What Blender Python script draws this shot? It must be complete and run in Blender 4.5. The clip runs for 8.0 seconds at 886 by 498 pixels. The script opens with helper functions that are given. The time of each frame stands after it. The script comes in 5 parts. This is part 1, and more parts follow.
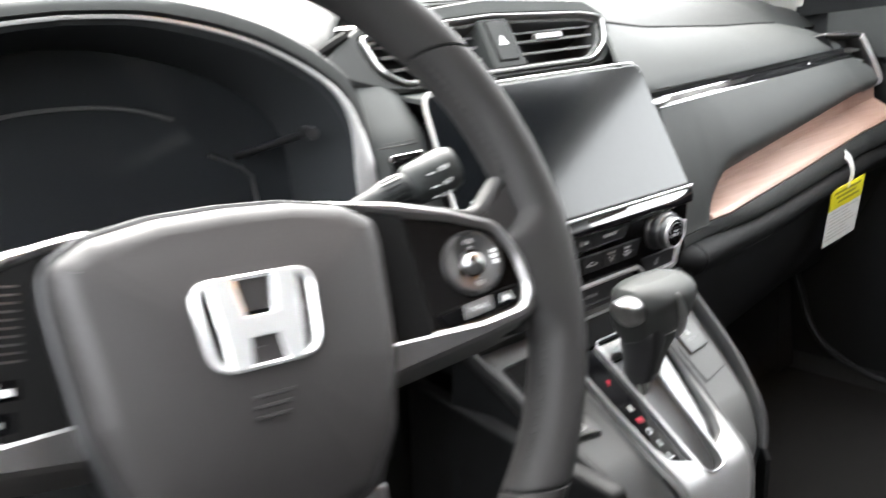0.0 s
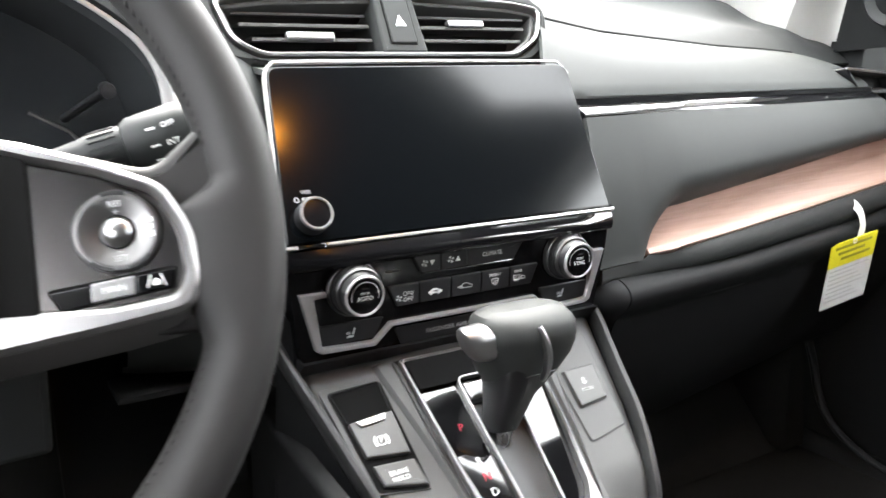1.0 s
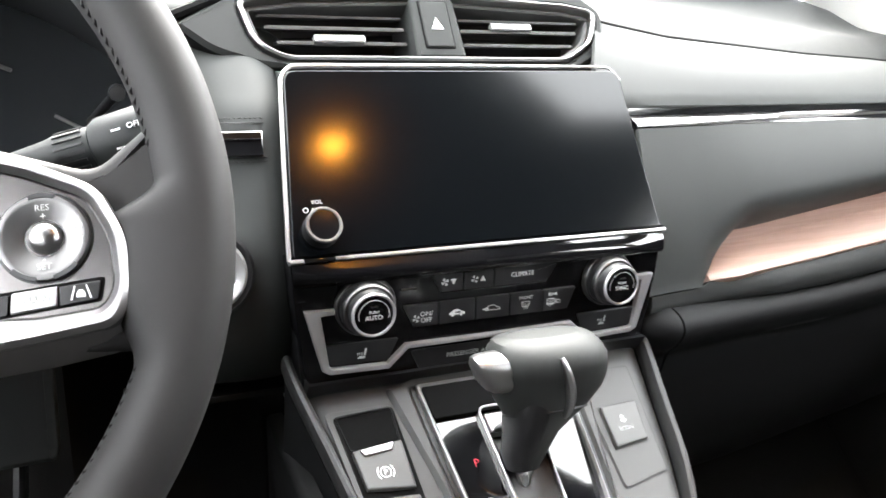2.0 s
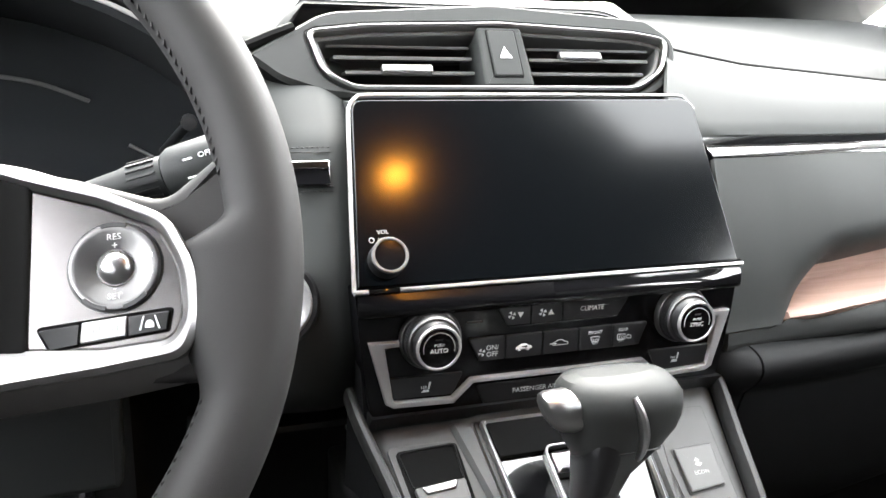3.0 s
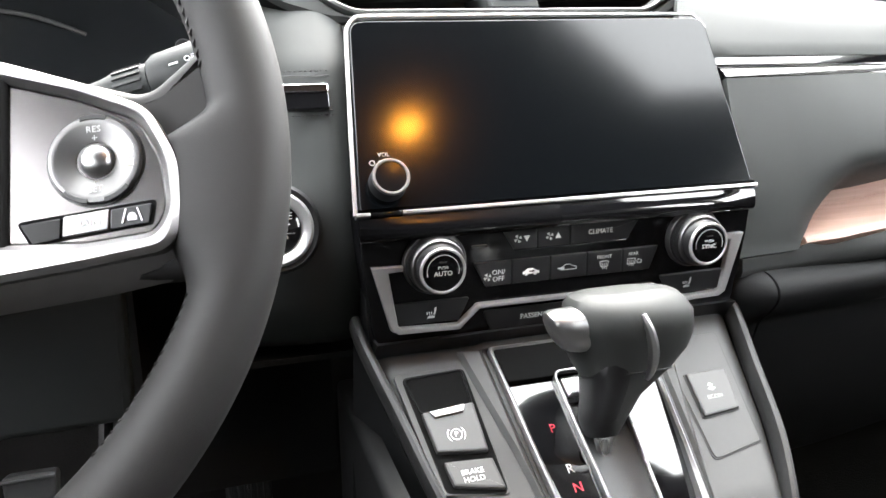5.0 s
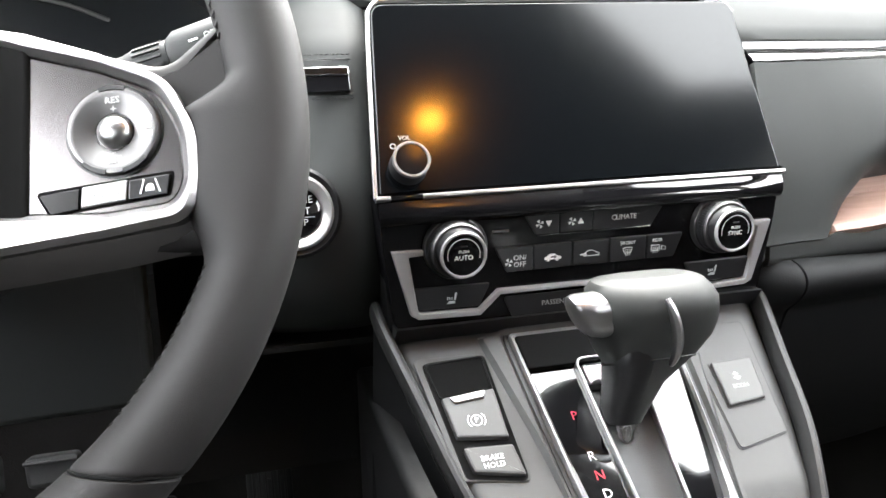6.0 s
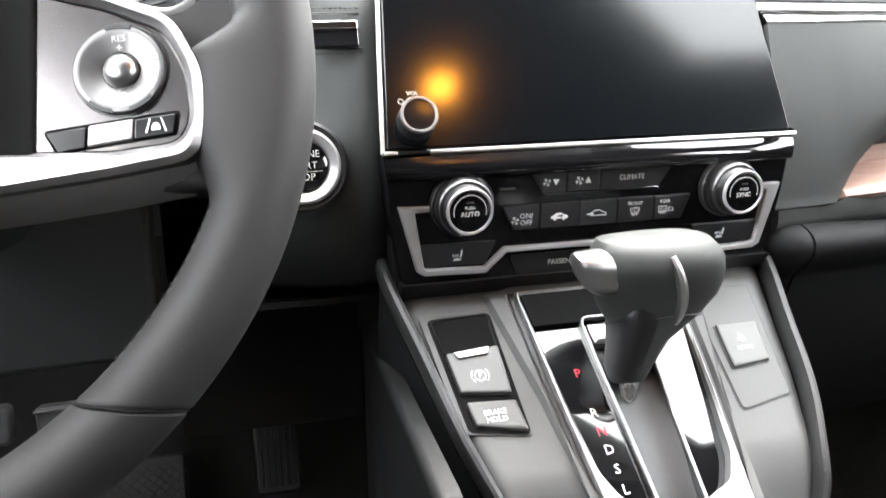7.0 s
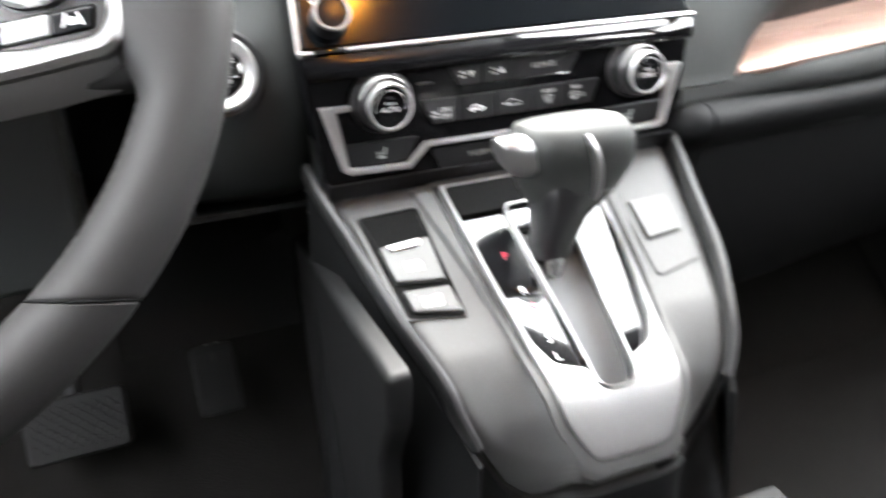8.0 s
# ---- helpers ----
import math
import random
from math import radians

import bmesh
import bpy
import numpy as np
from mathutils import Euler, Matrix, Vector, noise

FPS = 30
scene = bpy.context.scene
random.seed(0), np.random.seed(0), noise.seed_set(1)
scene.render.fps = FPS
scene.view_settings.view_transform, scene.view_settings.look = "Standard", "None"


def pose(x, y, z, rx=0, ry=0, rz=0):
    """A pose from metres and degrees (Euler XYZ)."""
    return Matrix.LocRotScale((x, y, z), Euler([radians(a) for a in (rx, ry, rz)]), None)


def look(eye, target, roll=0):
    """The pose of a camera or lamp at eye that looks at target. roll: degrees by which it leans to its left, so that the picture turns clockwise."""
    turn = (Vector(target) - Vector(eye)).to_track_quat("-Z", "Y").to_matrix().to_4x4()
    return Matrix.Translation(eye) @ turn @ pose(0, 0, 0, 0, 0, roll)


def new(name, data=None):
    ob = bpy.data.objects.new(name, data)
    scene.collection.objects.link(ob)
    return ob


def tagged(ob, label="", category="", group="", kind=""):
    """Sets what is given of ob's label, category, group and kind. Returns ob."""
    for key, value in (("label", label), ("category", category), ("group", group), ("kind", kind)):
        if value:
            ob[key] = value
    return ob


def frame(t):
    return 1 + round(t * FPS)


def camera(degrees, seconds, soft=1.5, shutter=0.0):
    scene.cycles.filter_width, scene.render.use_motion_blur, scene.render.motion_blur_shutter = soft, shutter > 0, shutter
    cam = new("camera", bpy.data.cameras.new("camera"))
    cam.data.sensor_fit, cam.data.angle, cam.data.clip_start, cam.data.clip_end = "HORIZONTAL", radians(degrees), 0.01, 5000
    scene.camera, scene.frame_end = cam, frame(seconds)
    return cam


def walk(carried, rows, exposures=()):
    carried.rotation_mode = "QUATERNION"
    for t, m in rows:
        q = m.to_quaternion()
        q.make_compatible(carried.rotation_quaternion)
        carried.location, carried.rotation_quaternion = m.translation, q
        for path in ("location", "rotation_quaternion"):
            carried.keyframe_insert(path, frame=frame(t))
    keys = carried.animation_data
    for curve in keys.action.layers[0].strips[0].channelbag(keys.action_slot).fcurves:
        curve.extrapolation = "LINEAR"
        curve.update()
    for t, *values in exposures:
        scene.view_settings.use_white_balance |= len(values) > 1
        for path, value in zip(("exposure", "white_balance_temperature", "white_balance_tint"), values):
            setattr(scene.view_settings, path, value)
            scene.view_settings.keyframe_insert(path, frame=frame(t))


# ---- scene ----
cam = camera(59.6, 8.0, shutter=0.5)
PATH = [
    (0, (-0.472, -0.44, 0.801), (0.654, 1.133, 0.293), -6.2),
    (0.4, (-0.374, -0.452, 0.768), (0.765, 1.148, 0.386), -5.9),
    (0.5, (-0.353, -0.457, 0.762), (0.755, 1.166, 0.392), -4.7),
    (0.7, (-0.325, -0.459, 0.755), (0.703, 1.211, 0.362), -3.6),
    (1, (-0.284, -0.463, 0.746), (0.685, 1.24, 0.343), -1.5),
    (2.3, (-0.217, -0.443, 0.739), (0.48, 1.4, 0.397), -1.0),
    (2.5, (-0.219, -0.439, 0.739), (0.464, 1.412, 0.415), -0.7),
    (3, (-0.22, -0.439, 0.739), (0.381, 1.447, 0.455), -1.0),
    (3.5, (-0.217, -0.44, 0.734), (0.393, 1.443, 0.444), -1.2),
    (4, (-0.214, -0.439, 0.725), (0.376, 1.444, 0.397), -1.3),
    (4.5, (-0.211, -0.438, 0.716), (0.356, 1.447, 0.363), -1.8),
    (6, (-0.208, -0.435, 0.699), (0.28, 1.472, 0.344), -2.5),
    (6.5, (-0.209, -0.433, 0.695), (0.251, 1.478, 0.326), -1.4),
    (7, (-0.207, -0.438, 0.689), (0.251, 1.463, 0.269), -1.8),
    (7.5, (-0.206, -0.447, 0.679), (0.264, 1.437, 0.199), -3.3),
    (7.8, (-0.211, -0.448, 0.674), (0.282, 1.409, 0.118), -4.1),
    (8, (-0.219, -0.453, 0.675), (0.416, 1.34, 0.056), -5.1),
]
walk(cam, [(t, look(eye, target, roll)) for t, eye, target, roll in PATH], exposures=[(0, 4.84), (1, 5.10), (2.5, 5.18), (4.5, 5.17), (6, 5.29), (7, 5.45), (7.5, 5.64), (8, 5.88)])

# ---------------------------------------------------------------- world and light
world = bpy.data.worlds.new("sky")
scene.world = world
world.use_nodes = True
wn = world.node_tree.nodes
sky = wn.new("ShaderNodeTexSky")
sky.sky_type, sky.sun_disc = "NISHITA", False
sky.sun_elevation, sky.sun_rotation = radians(52), radians(20)
sky.air_density, sky.dust_density, sky.ozone_density = 1.0, 4.0, 1.0
soft_sky = wn.new("ShaderNodeHueSaturation")
soft_sky.inputs["Saturation"].default_value = 0.35
cloud = wn.new("ShaderNodeMix")
cloud.data_type = "RGBA"
cloud.inputs[0].default_value = 0.55
cloud.inputs[7].default_value = (5.0, 5.0, 5.0, 1)
world.node_tree.links.new(sky.outputs[0], soft_sky.inputs["Color"])
world.node_tree.links.new(soft_sky.outputs[0], cloud.inputs[6])
world.node_tree.links.new(cloud.outputs[2], wn["Background"].inputs[0])
wn["Background"].inputs[1].default_value = 0.15
sun = new("sun", bpy.data.lights.new("sun", "SUN"))
sun.data.energy, sun.data.angle, sun.data.color = 0.5, radians(40), (1.0, 0.97, 0.93)
sun.matrix_basis = look((0.8, 2.2, 3.6), (0, 0, 0.6))


# ---------------------------------------------------------------- materials
def material(name, color, rough=0.5, metal=0.0, grain=0.0, scale=300.0, stain=0.12, stain_scale=9.0, coat=0.0, spec=0.5, kind="noise", vary_rough=0.06):
    """Principled material with variation at two scales: stains in the colour and gloss, fine grain in the relief."""
    m = bpy.data.materials.new(name)
    m.use_nodes = True
    n, l = m.node_tree.nodes, m.node_tree.links
    b = n["Principled BSDF"]
    b.inputs["Metallic"].default_value = metal
    b.inputs["Specular IOR Level"].default_value = spec
    b.inputs["Coat Weight"].default_value = coat
    b.inputs["Coat Roughness"].default_value = 0.03
    at = n.new("ShaderNodeTexCoord")
    big = n.new("ShaderNodeTexNoise")
    big.inputs["Scale"].default_value = stain_scale
    big.inputs["Detail"].default_value = 6.0
    l.new(at.outputs["Object"], big.inputs["Vector"])
    mix = n.new("ShaderNodeMix")
    mix.data_type = "RGBA"
    mix.inputs[6].default_value = (*[c * (1 - stain) for c in color], 1)
    mix.inputs[7].default_value = (*[min(1, c * (1 + stain)) for c in color], 1)
    l.new(big.outputs["Fac"], mix.inputs[0])
    l.new(mix.outputs[2], b.inputs["Base Color"])
    r = n.new("ShaderNodeMapRange")
    r.inputs[3].default_value, r.inputs[4].default_value = max(0.01, rough - vary_rough), rough + vary_rough
    l.new(big.outputs["Fac"], r.inputs[0])
    l.new(r.outputs[0], b.inputs["Roughness"])
    if grain:
        if kind == "leather":
            fine = n.new("ShaderNodeTexVoronoi")
            fine.feature = "DISTANCE_TO_EDGE"
            out = fine.outputs["Distance"]
        else:
            fine = n.new("ShaderNodeTexNoise")
            fine.inputs["Detail"].default_value = 3.0
            out = fine.outputs["Fac"]
        fine.inputs["Scale"].default_value = scale
        l.new(at.outputs["Object"], fine.inputs["Vector"])
        bump = n.new("ShaderNodeBump")
        bump.inputs["Strength"].default_value = grain
        bump.inputs["Distance"].default_value = 0.0005
        l.new(out, bump.inputs["Height"])
        l.new(bump.outputs[0], b.inputs["Normal"])
    return m


DASH = material("grained_dash_plastic", (0.0225, 0.0238, 0.0233), 0.66, grain=0.12, scale=1400, kind="leather", spec=0.2)
SOFT = material("stitched_soft_panel", (0.0330, 0.0353, 0.0343), 0.66, grain=0.12, scale=1300, kind="leather", spec=0.2)
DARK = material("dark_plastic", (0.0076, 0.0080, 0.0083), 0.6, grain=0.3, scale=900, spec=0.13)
DARKER = material("black_plastic", (0.006, 0.006, 0.0065), 0.42, grain=0.2, scale=900)
LEATHER = material("wheel_leather", (0.0165, 0.0158, 0.0157), 0.60, grain=0.14, scale=1500, kind="leather", stain=0.14, spec=0.22)
AIRBAG = material("airbag_cover_plastic", (0.0250, 0.0232, 0.0229), 0.50, grain=0.15, scale=900, spec=0.35)
THREAD = material("black_thread", (0.017, 0.0165, 0.0165), 0.6, spec=0.2)
PIANO = material("piano_black", (0.004, 0.004, 0.0045), 0.05, coat=1.0, vary_rough=0.015, stain=0.3)
SCREEN = material("display_glass", (0.0016, 0.0021, 0.0026), 0.13, vary_rough=0.015, stain_scale=4, spec=0.42)
LENS = material("smoked_lens", (0.016, 0.018, 0.020), 0.12, vary_rough=0.02)
CHROME = material("chrome", (0.80, 0.80, 0.80), 0.09, 1.0, stain=0.04, vary_rough=0.03)
SATIN = material("satin_silver", (0.40, 0.397, 0.393), 0.30, 1.0, grain=0.08, scale=2500, stain=0.05)
GUN = material("gunmetal_paint", (0.053, 0.053, 0.0517), 0.54, 0.12, grain=0.06, scale=3000, stain=0.06)
GREYBUT = material("grey_button", (0.062, 0.062, 0.060), 0.42, grain=0.15, scale=1500)
CLIMBUT = material("climate_button", (0.0085, 0.0085, 0.009), 0.36, grain=0.1, scale=1500)
DIAL = material("dark_satin_metal", (0.140, 0.137, 0.136), 0.42, 1.0, grain=0.06, scale=3000, stain=0.05)
SWITCH = material("brushed_switch_plate", (0.150, 0.143, 0.142), 0.24, 1.0, grain=0.05, scale=3000, stain=0.05)
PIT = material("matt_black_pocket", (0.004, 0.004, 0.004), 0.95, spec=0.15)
PADDING = material("knee_padding", (0.0060, 0.0062, 0.0064), 0.60, grain=0.3, scale=900, spec=0.2)
BEZEL = material("silver_console_paint", (0.30, 0.297, 0.295), 0.44, 0.75, grain=0.06, scale=2500, stain=0.06)
SILVER = material("silver_paint", (0.44, 0.437, 0.432), 0.30, 0.6, grain=0.05, scale=2500, stain=0.05)
WHEELTRIM = material("satin_wheel_trim", (0.35, 0.343, 0.34), 0.36, 1.0, grain=0.06, scale=2500, stain=0.05)
EMBLEM = material("bright_emblem", (0.74, 0.735, 0.73), 0.22, 0.6, stain=0.04)
TAB = material("dull_silver", (0.26, 0.26, 0.258), 0.38, 0.8, grain=0.08, scale=2500, stain=0.05)
FASCIA = material("gloss_black_fascia", (0.003, 0.003, 0.0034), 0.20, stain=0.3, spec=0.25)
CLUSTER = material("cluster_plastic", (0.0225, 0.0245, 0.0262), 0.6, grain=0.2, scale=900, spec=0.2)
KNOB = material("knob_leather", (0.027, 0.0285, 0.027), 0.58, spec=0.35, grain=0.14, scale=1500, kind="leather", stain=0.10)
BOOT = material("selector_gate_cover", (0.036, 0.036, 0.0357), 0.5, grain=0.2, scale=1200)
WHITE = material("white_print", (0.74, 0.74, 0.735), 0.5, stain=0.05)
PALE = material("pale_print", (0.60, 0.60, 0.595), 0.5, stain=0.05)
GREYPR = material("grey_print", (0.42, 0.425, 0.42), 0.5, stain=0.05)
RED = material("red_print", (0.62, 0.03, 0.06), 0.5, stain=0.05)
YELLOW = material("yellow_card", (0.70, 0.62, 0.02), 0.55, stain=0.04)
PAPER = material("white_paper", (0.62, 0.62, 0.60), 0.6, stain=0.05, grain=0.1, scale=600)
INK = material("grey_ink", (0.42, 0.42, 0.40), 0.6)
OLIVE = material("olive_ink", (0.30, 0.27, 0.02), 0.6)
CARPET = material("black_carpet", (0.0096, 0.0090, 0.0085), 0.95, grain=1.0, scale=500, stain=0.4, stain_scale=40, spec=0.14)
# Headliner cloth darkened from light grey, to dim its reflection and fill light.
HEAD = material("headliner_cloth", (0.034, 0.034, 0.033), 0.9, grain=0.4, scale=900, spec=0.1)
PILLAR = material("pillar_trim", (0.42, 0.415, 0.39), 0.7, grain=0.3, scale=900)
RUBBER = material("rubber", (0.0065, 0.0065, 0.0065), 0.55, grain=0.3, scale=500, spec=0.35)
ASPHALT = material("asphalt", (0.055, 0.055, 0.056), 0.9, grain=0.6, scale=60, stain=0.3, stain_scale=0.6)
KNEE = material("knee_panel_plastic", (0.0150, 0.0165, 0.0163), 0.55, grain=0.2, scale=900, spec=0.25)
SIDE = material("side_trim", (0.024, 0.024, 0.024), 0.45, grain=0.2, scale=900, spec=0.4)


def wood_material():
    m = material("copper_wood", (0.36, 0.17, 0.11), 0.46, grain=0.0, stain=0.1, coat=0.3)
    m.node_tree.nodes["Principled BSDF"].inputs["Coat Roughness"].default_value = 0.40
    n, l = m.node_tree.nodes, m.node_tree.links
    at = n.new("ShaderNodeTexCoord")
    mp = n.new("ShaderNodeMapping")
    mp.inputs["Scale"].default_value = (5.0, 40.0, 300.0)
    nz = n.new("ShaderNodeTexNoise")
    nz.inputs["Scale"].default_value = 1.6
    nz.inputs["Detail"].default_value = 8.0
    nz.inputs["Distortion"].default_value = 0.6
    ramp = n.new("ShaderNodeValToRGB")
    ramp.color_ramp.elements[0].position, ramp.color_ramp.elements[0].color = 0.3, (0.265, 0.162, 0.126, 1)
    ramp.color_ramp.elements[1].position, ramp.color_ramp.elements[1].color = 0.7, (0.350, 0.228, 0.184, 1)
    l.new(at.outputs["Object"], mp.inputs[0])
    l.new(mp.outputs[0], nz.inputs["Vector"])
    l.new(nz.outputs["Fac"], ramp.inputs[0])
    l.new(ramp.outputs[0], n["Principled BSDF"].inputs["Base Color"])
    return m


WOOD = wood_material()


def lamp_material():
    m = bpy.data.materials.new("lit_amber_lens")
    m.use_nodes = True
    b = m.node_tree.nodes["Principled BSDF"]
    b.inputs["Base Color"].default_value = (0.9, 0.6, 0.3, 1)
    b.inputs["Emission Color"].default_value = (1.0, 0.36, 0.035, 1)
    b.inputs["Emission Strength"].default_value = 5.5
    return m


AMBER = lamp_material()


def pane_material():
    m = bpy.data.materials.new("window_glass")
    m.use_nodes = True
    n, l = m.node_tree.nodes, m.node_tree.links
    for x in list(n):
        if x.type == "BSDF_PRINCIPLED":
            n.remove(x)
    tr, gl, mix, lw = n.new("ShaderNodeBsdfTransparent"), n.new("ShaderNodeBsdfGlossy"), n.new("ShaderNodeMixShader"), n.new("ShaderNodeLayerWeight")
    steep, gloss = n.new("ShaderNodeMath"), n.new("ShaderNodeMath")
    tr.inputs[0].default_value = (0.895, 0.9, 0.89, 1)
    gl.inputs["Roughness"].default_value = 0.02
    lw.inputs[0].default_value = 0.5
    steep.operation, gloss.operation = "POWER", "MULTIPLY_ADD"
    steep.inputs[1].default_value = 5.0
    gloss.inputs[1].default_value, gloss.inputs[2].default_value = 0.7, 0.025
    l.new(lw.outputs["Facing"], steep.inputs[0])
    l.new(steep.outputs[0], gloss.inputs[0])
    l.new(gloss.outputs[0], mix.inputs[0])
    l.new(tr.outputs[0], mix.inputs[1])
    l.new(gl.outputs[0], mix.inputs[2])
    l.new(mix.outputs[0], n["Material Output"].inputs[0])
    return m


PANE = pane_material()


# ---------------------------------------------------------------- builders
def thing(name, at, label, category, group="", kind=""):
    """An Empty at the base of a thing."""
    ob = new(name)
    ob.location = at
    ob.empty_display_size = 0.02
    return tagged(ob, label, category, group, kind)


def part(name, bm, mat, parent=None, label="", m=None, smooth=40):
    """Links a bmesh, given in the frame m, as one mesh object under a thing or a part."""
    if m is not None:
        bm.transform(m)
    bmesh.ops.recalc_face_normals(bm, faces=bm.faces)
    me = bpy.data.meshes.new(name)
    for f in bm.faces:
        f.smooth = True
    sharp = radians(smooth)
    for e in bm.edges:
        e.smooth = all(len(f.verts) < 7 for f in e.link_faces) and len(e.link_faces) == 2 and e.calc_face_angle(0) < sharp
    bm.to_mesh(me)
    bm.free()
    me.materials.append(mat)
    ob = new(name, me)
    if parent is not None:
        ob.parent = parent
        if parent.type == "EMPTY":
            ob.matrix_parent_inverse = Matrix.Translation(-Vector(parent.location))
    if label:
        tagged(ob, label)
    return ob


def local(x, y, z, a):
    """A frame whose X is the car's right, Y runs up a face that leans back by a degrees, and Z points out of it to the driver."""
    return pose(x, y, z, 90 - a, 0, 0)


def rounded(pts, r, n=4):
    """A polygon with its corners rounded; r: one radius or one for each corner."""
    out, k = [], len(pts)
    for i, p in enumerate(pts):
        p, a, b = Vector(p), Vector(pts[i - 1]), Vector(pts[(i + 1) % k])
        rr = r[i] if isinstance(r, (list, tuple)) else r
        da, db = (a - p), (b - p)
        if rr <= 0:
            out.append(p)
            continue
        half = da.angle(db) / 2
        cut = min(rr / math.tan(half), da.length * 0.48, db.length * 0.48)
        s, e = p + da.normalized() * cut, p + db.normalized() * cut
        for j in range(n + 1):
            t = j / n
            out.append((1 - t) ** 2 * s + 2 * t * (1 - t) * p + t * t * e)
    return out


def rect(x0, y0, x1, y1):
    return [(x0, y0), (x1, y0), (x1, y1), (x0, y1)]


def inset(pts, d):
    """A polygon moved inwards by d."""
    pts = [Vector(p) for p in pts]
    area = sum(a.x * b.y - b.x * a.y for a, b in zip(pts, pts[1:] + pts[:1]))
    sgn = 1 if area > 0 else -1
    out, k = [], len(pts)
    for i, p in enumerate(pts):
        e0, e1 = (p - pts[i - 1]), (pts[(i + 1) % k] - p)
        n0, n1 = Vector((-e0.y, e0.x)), Vector((-e1.y, e1.x))
        n0 = n0.normalized() if n0.length > 1e-9 else n1.normalized()
        n1 = n1.normalized() if n1.length > 1e-9 else n0
        m = n0 + n1
        m = m.normalized() / max(0.5, m.normalized().dot(n0)) if m.length > 1e-6 else n0
        out.append(p + m * d * sgn)
    return out


def dense(pts, n=4):
    """An outline with n pieces to each of its edges."""
    pts = [Vector(p) for p in pts]
    return [a.lerp(b, j / n) for a, b in zip(pts, pts[1:] + pts[:1]) for j in range(n)]


def dip(bm):
    """Bends the console's lower end down."""
    for v in bm.verts:
        d = max(0, -(v.co.y + 0.146))
        v.co.z -= 0.80 * d * d / (d + 0.016)
    return bm


def loft(rings, caps=(True, True), closed=True, bm=None):
    bm = bm or bmesh.new()
    vs = [[bm.verts.new(p) for p in ring] for ring in rings]
    k = len(vs[0])
    for a, b in zip(vs, vs[1:]):
        for i in range(k if closed else k - 1):
            j = (i + 1) % k
            bm.faces.new((a[i], a[j], b[j], b[i]))
    if closed and caps[0]:
        bm.faces.new(vs[0][::-1])
    if closed and caps[1]:
        bm.faces.new(vs[-1])
    return bm


def plate(pts, z0, z1, bevel=0.001, steps=2, bm=None, dome=0.0):
    """A solid plate on an outline, its upper edge rounded."""
    pts = [Vector(p) for p in pts]
    rings = [[(p.x, p.y, z0) for p in pts]]
    for i in range(steps + 1):
        a = math.pi / 2 * i / steps
        q = inset(pts, bevel * (1 - math.cos(a)))
        rings.append([(p.x, p.y, z1 - bevel + bevel * math.sin(a)) for p in q])
    if dome:
        c = sum(pts, Vector((0, 0))) / len(pts)
        base = inset(pts, bevel)
        for f in (0.92, 0.84, 0.75, 0.66, 0.56, 0.45, 0.34, 0.24, 0.15, 0.07):
            rings.append([(c.x + (p.x - c.x) * f, c.y + (p.y - c.y) * f, z1 + dome * (1 - f * f)) for p in base])
    return loft(rings, bm=bm)


def ring_frame(outer, inner, z0, z1, bevel=0.001, bm=None):
    """A solid frame between two outlines with the same count of points."""
    o, i = [Vector(p) for p in outer], [Vector(p) for p in inner]
    at = lambda pts, z: [(p.x, p.y, z) for p in pts]
    o2, i2 = inset(o, bevel), inset(i, -bevel)
    rings = [at(o, z0), at(o, z1 - bevel), at(o2, z1), at(i2, z1), at(i, z1 - bevel), at(i, z0), at(o, z0)]
    bm = loft(rings, caps=(False, False), bm=bm)
    bmesh.ops.remove_doubles(bm, verts=bm.verts, dist=1e-6)
    return bm


def lathe(profile, n=40, bm=None):
    """Turned about Z; profile: (radius, height)."""
    return loft([[(r * math.cos(2 * math.pi * i / n), r * math.sin(2 * math.pi * i / n), z) for i in range(n)] for r, z in profile], bm=bm)


def sweep(path, w, h, n=10, power=2.0, closed=False, up=(0, 0, 1), bm=None, scale=None):
    """A bar of superelliptic section along a path."""
    path = [Vector(p) for p in path]
    rings = []
    for i, p in enumerate(path):
        a = path[i - 1] if (i or closed) else p
        b = path[(i + 1) % len(path)] if (i < len(path) - 1 or closed) else p
        t = (b - a).normalized()
        s = t.cross(Vector(up)).normalized()
        u = s.cross(t)
        k = scale(i / (len(path) - 1)) if scale else 1
        ring = []
        for j in range(n):
            c, d = math.cos(2 * math.pi * j / n), math.sin(2 * math.pi * j / n)
            ring.append(p + s * (k * w / 2 * math.copysign(abs(c) ** (2 / power), c)) + u * (k * h / 2 * math.copysign(abs(d) ** (2 / power), d)))
        rings.append(ring)
    if closed:
        rings.append(rings[0])
    bm = loft(rings, caps=(not closed, not closed), bm=bm)
    if closed:
        bmesh.ops.remove_doubles(bm, verts=bm.verts, dist=1e-6)
    return bm


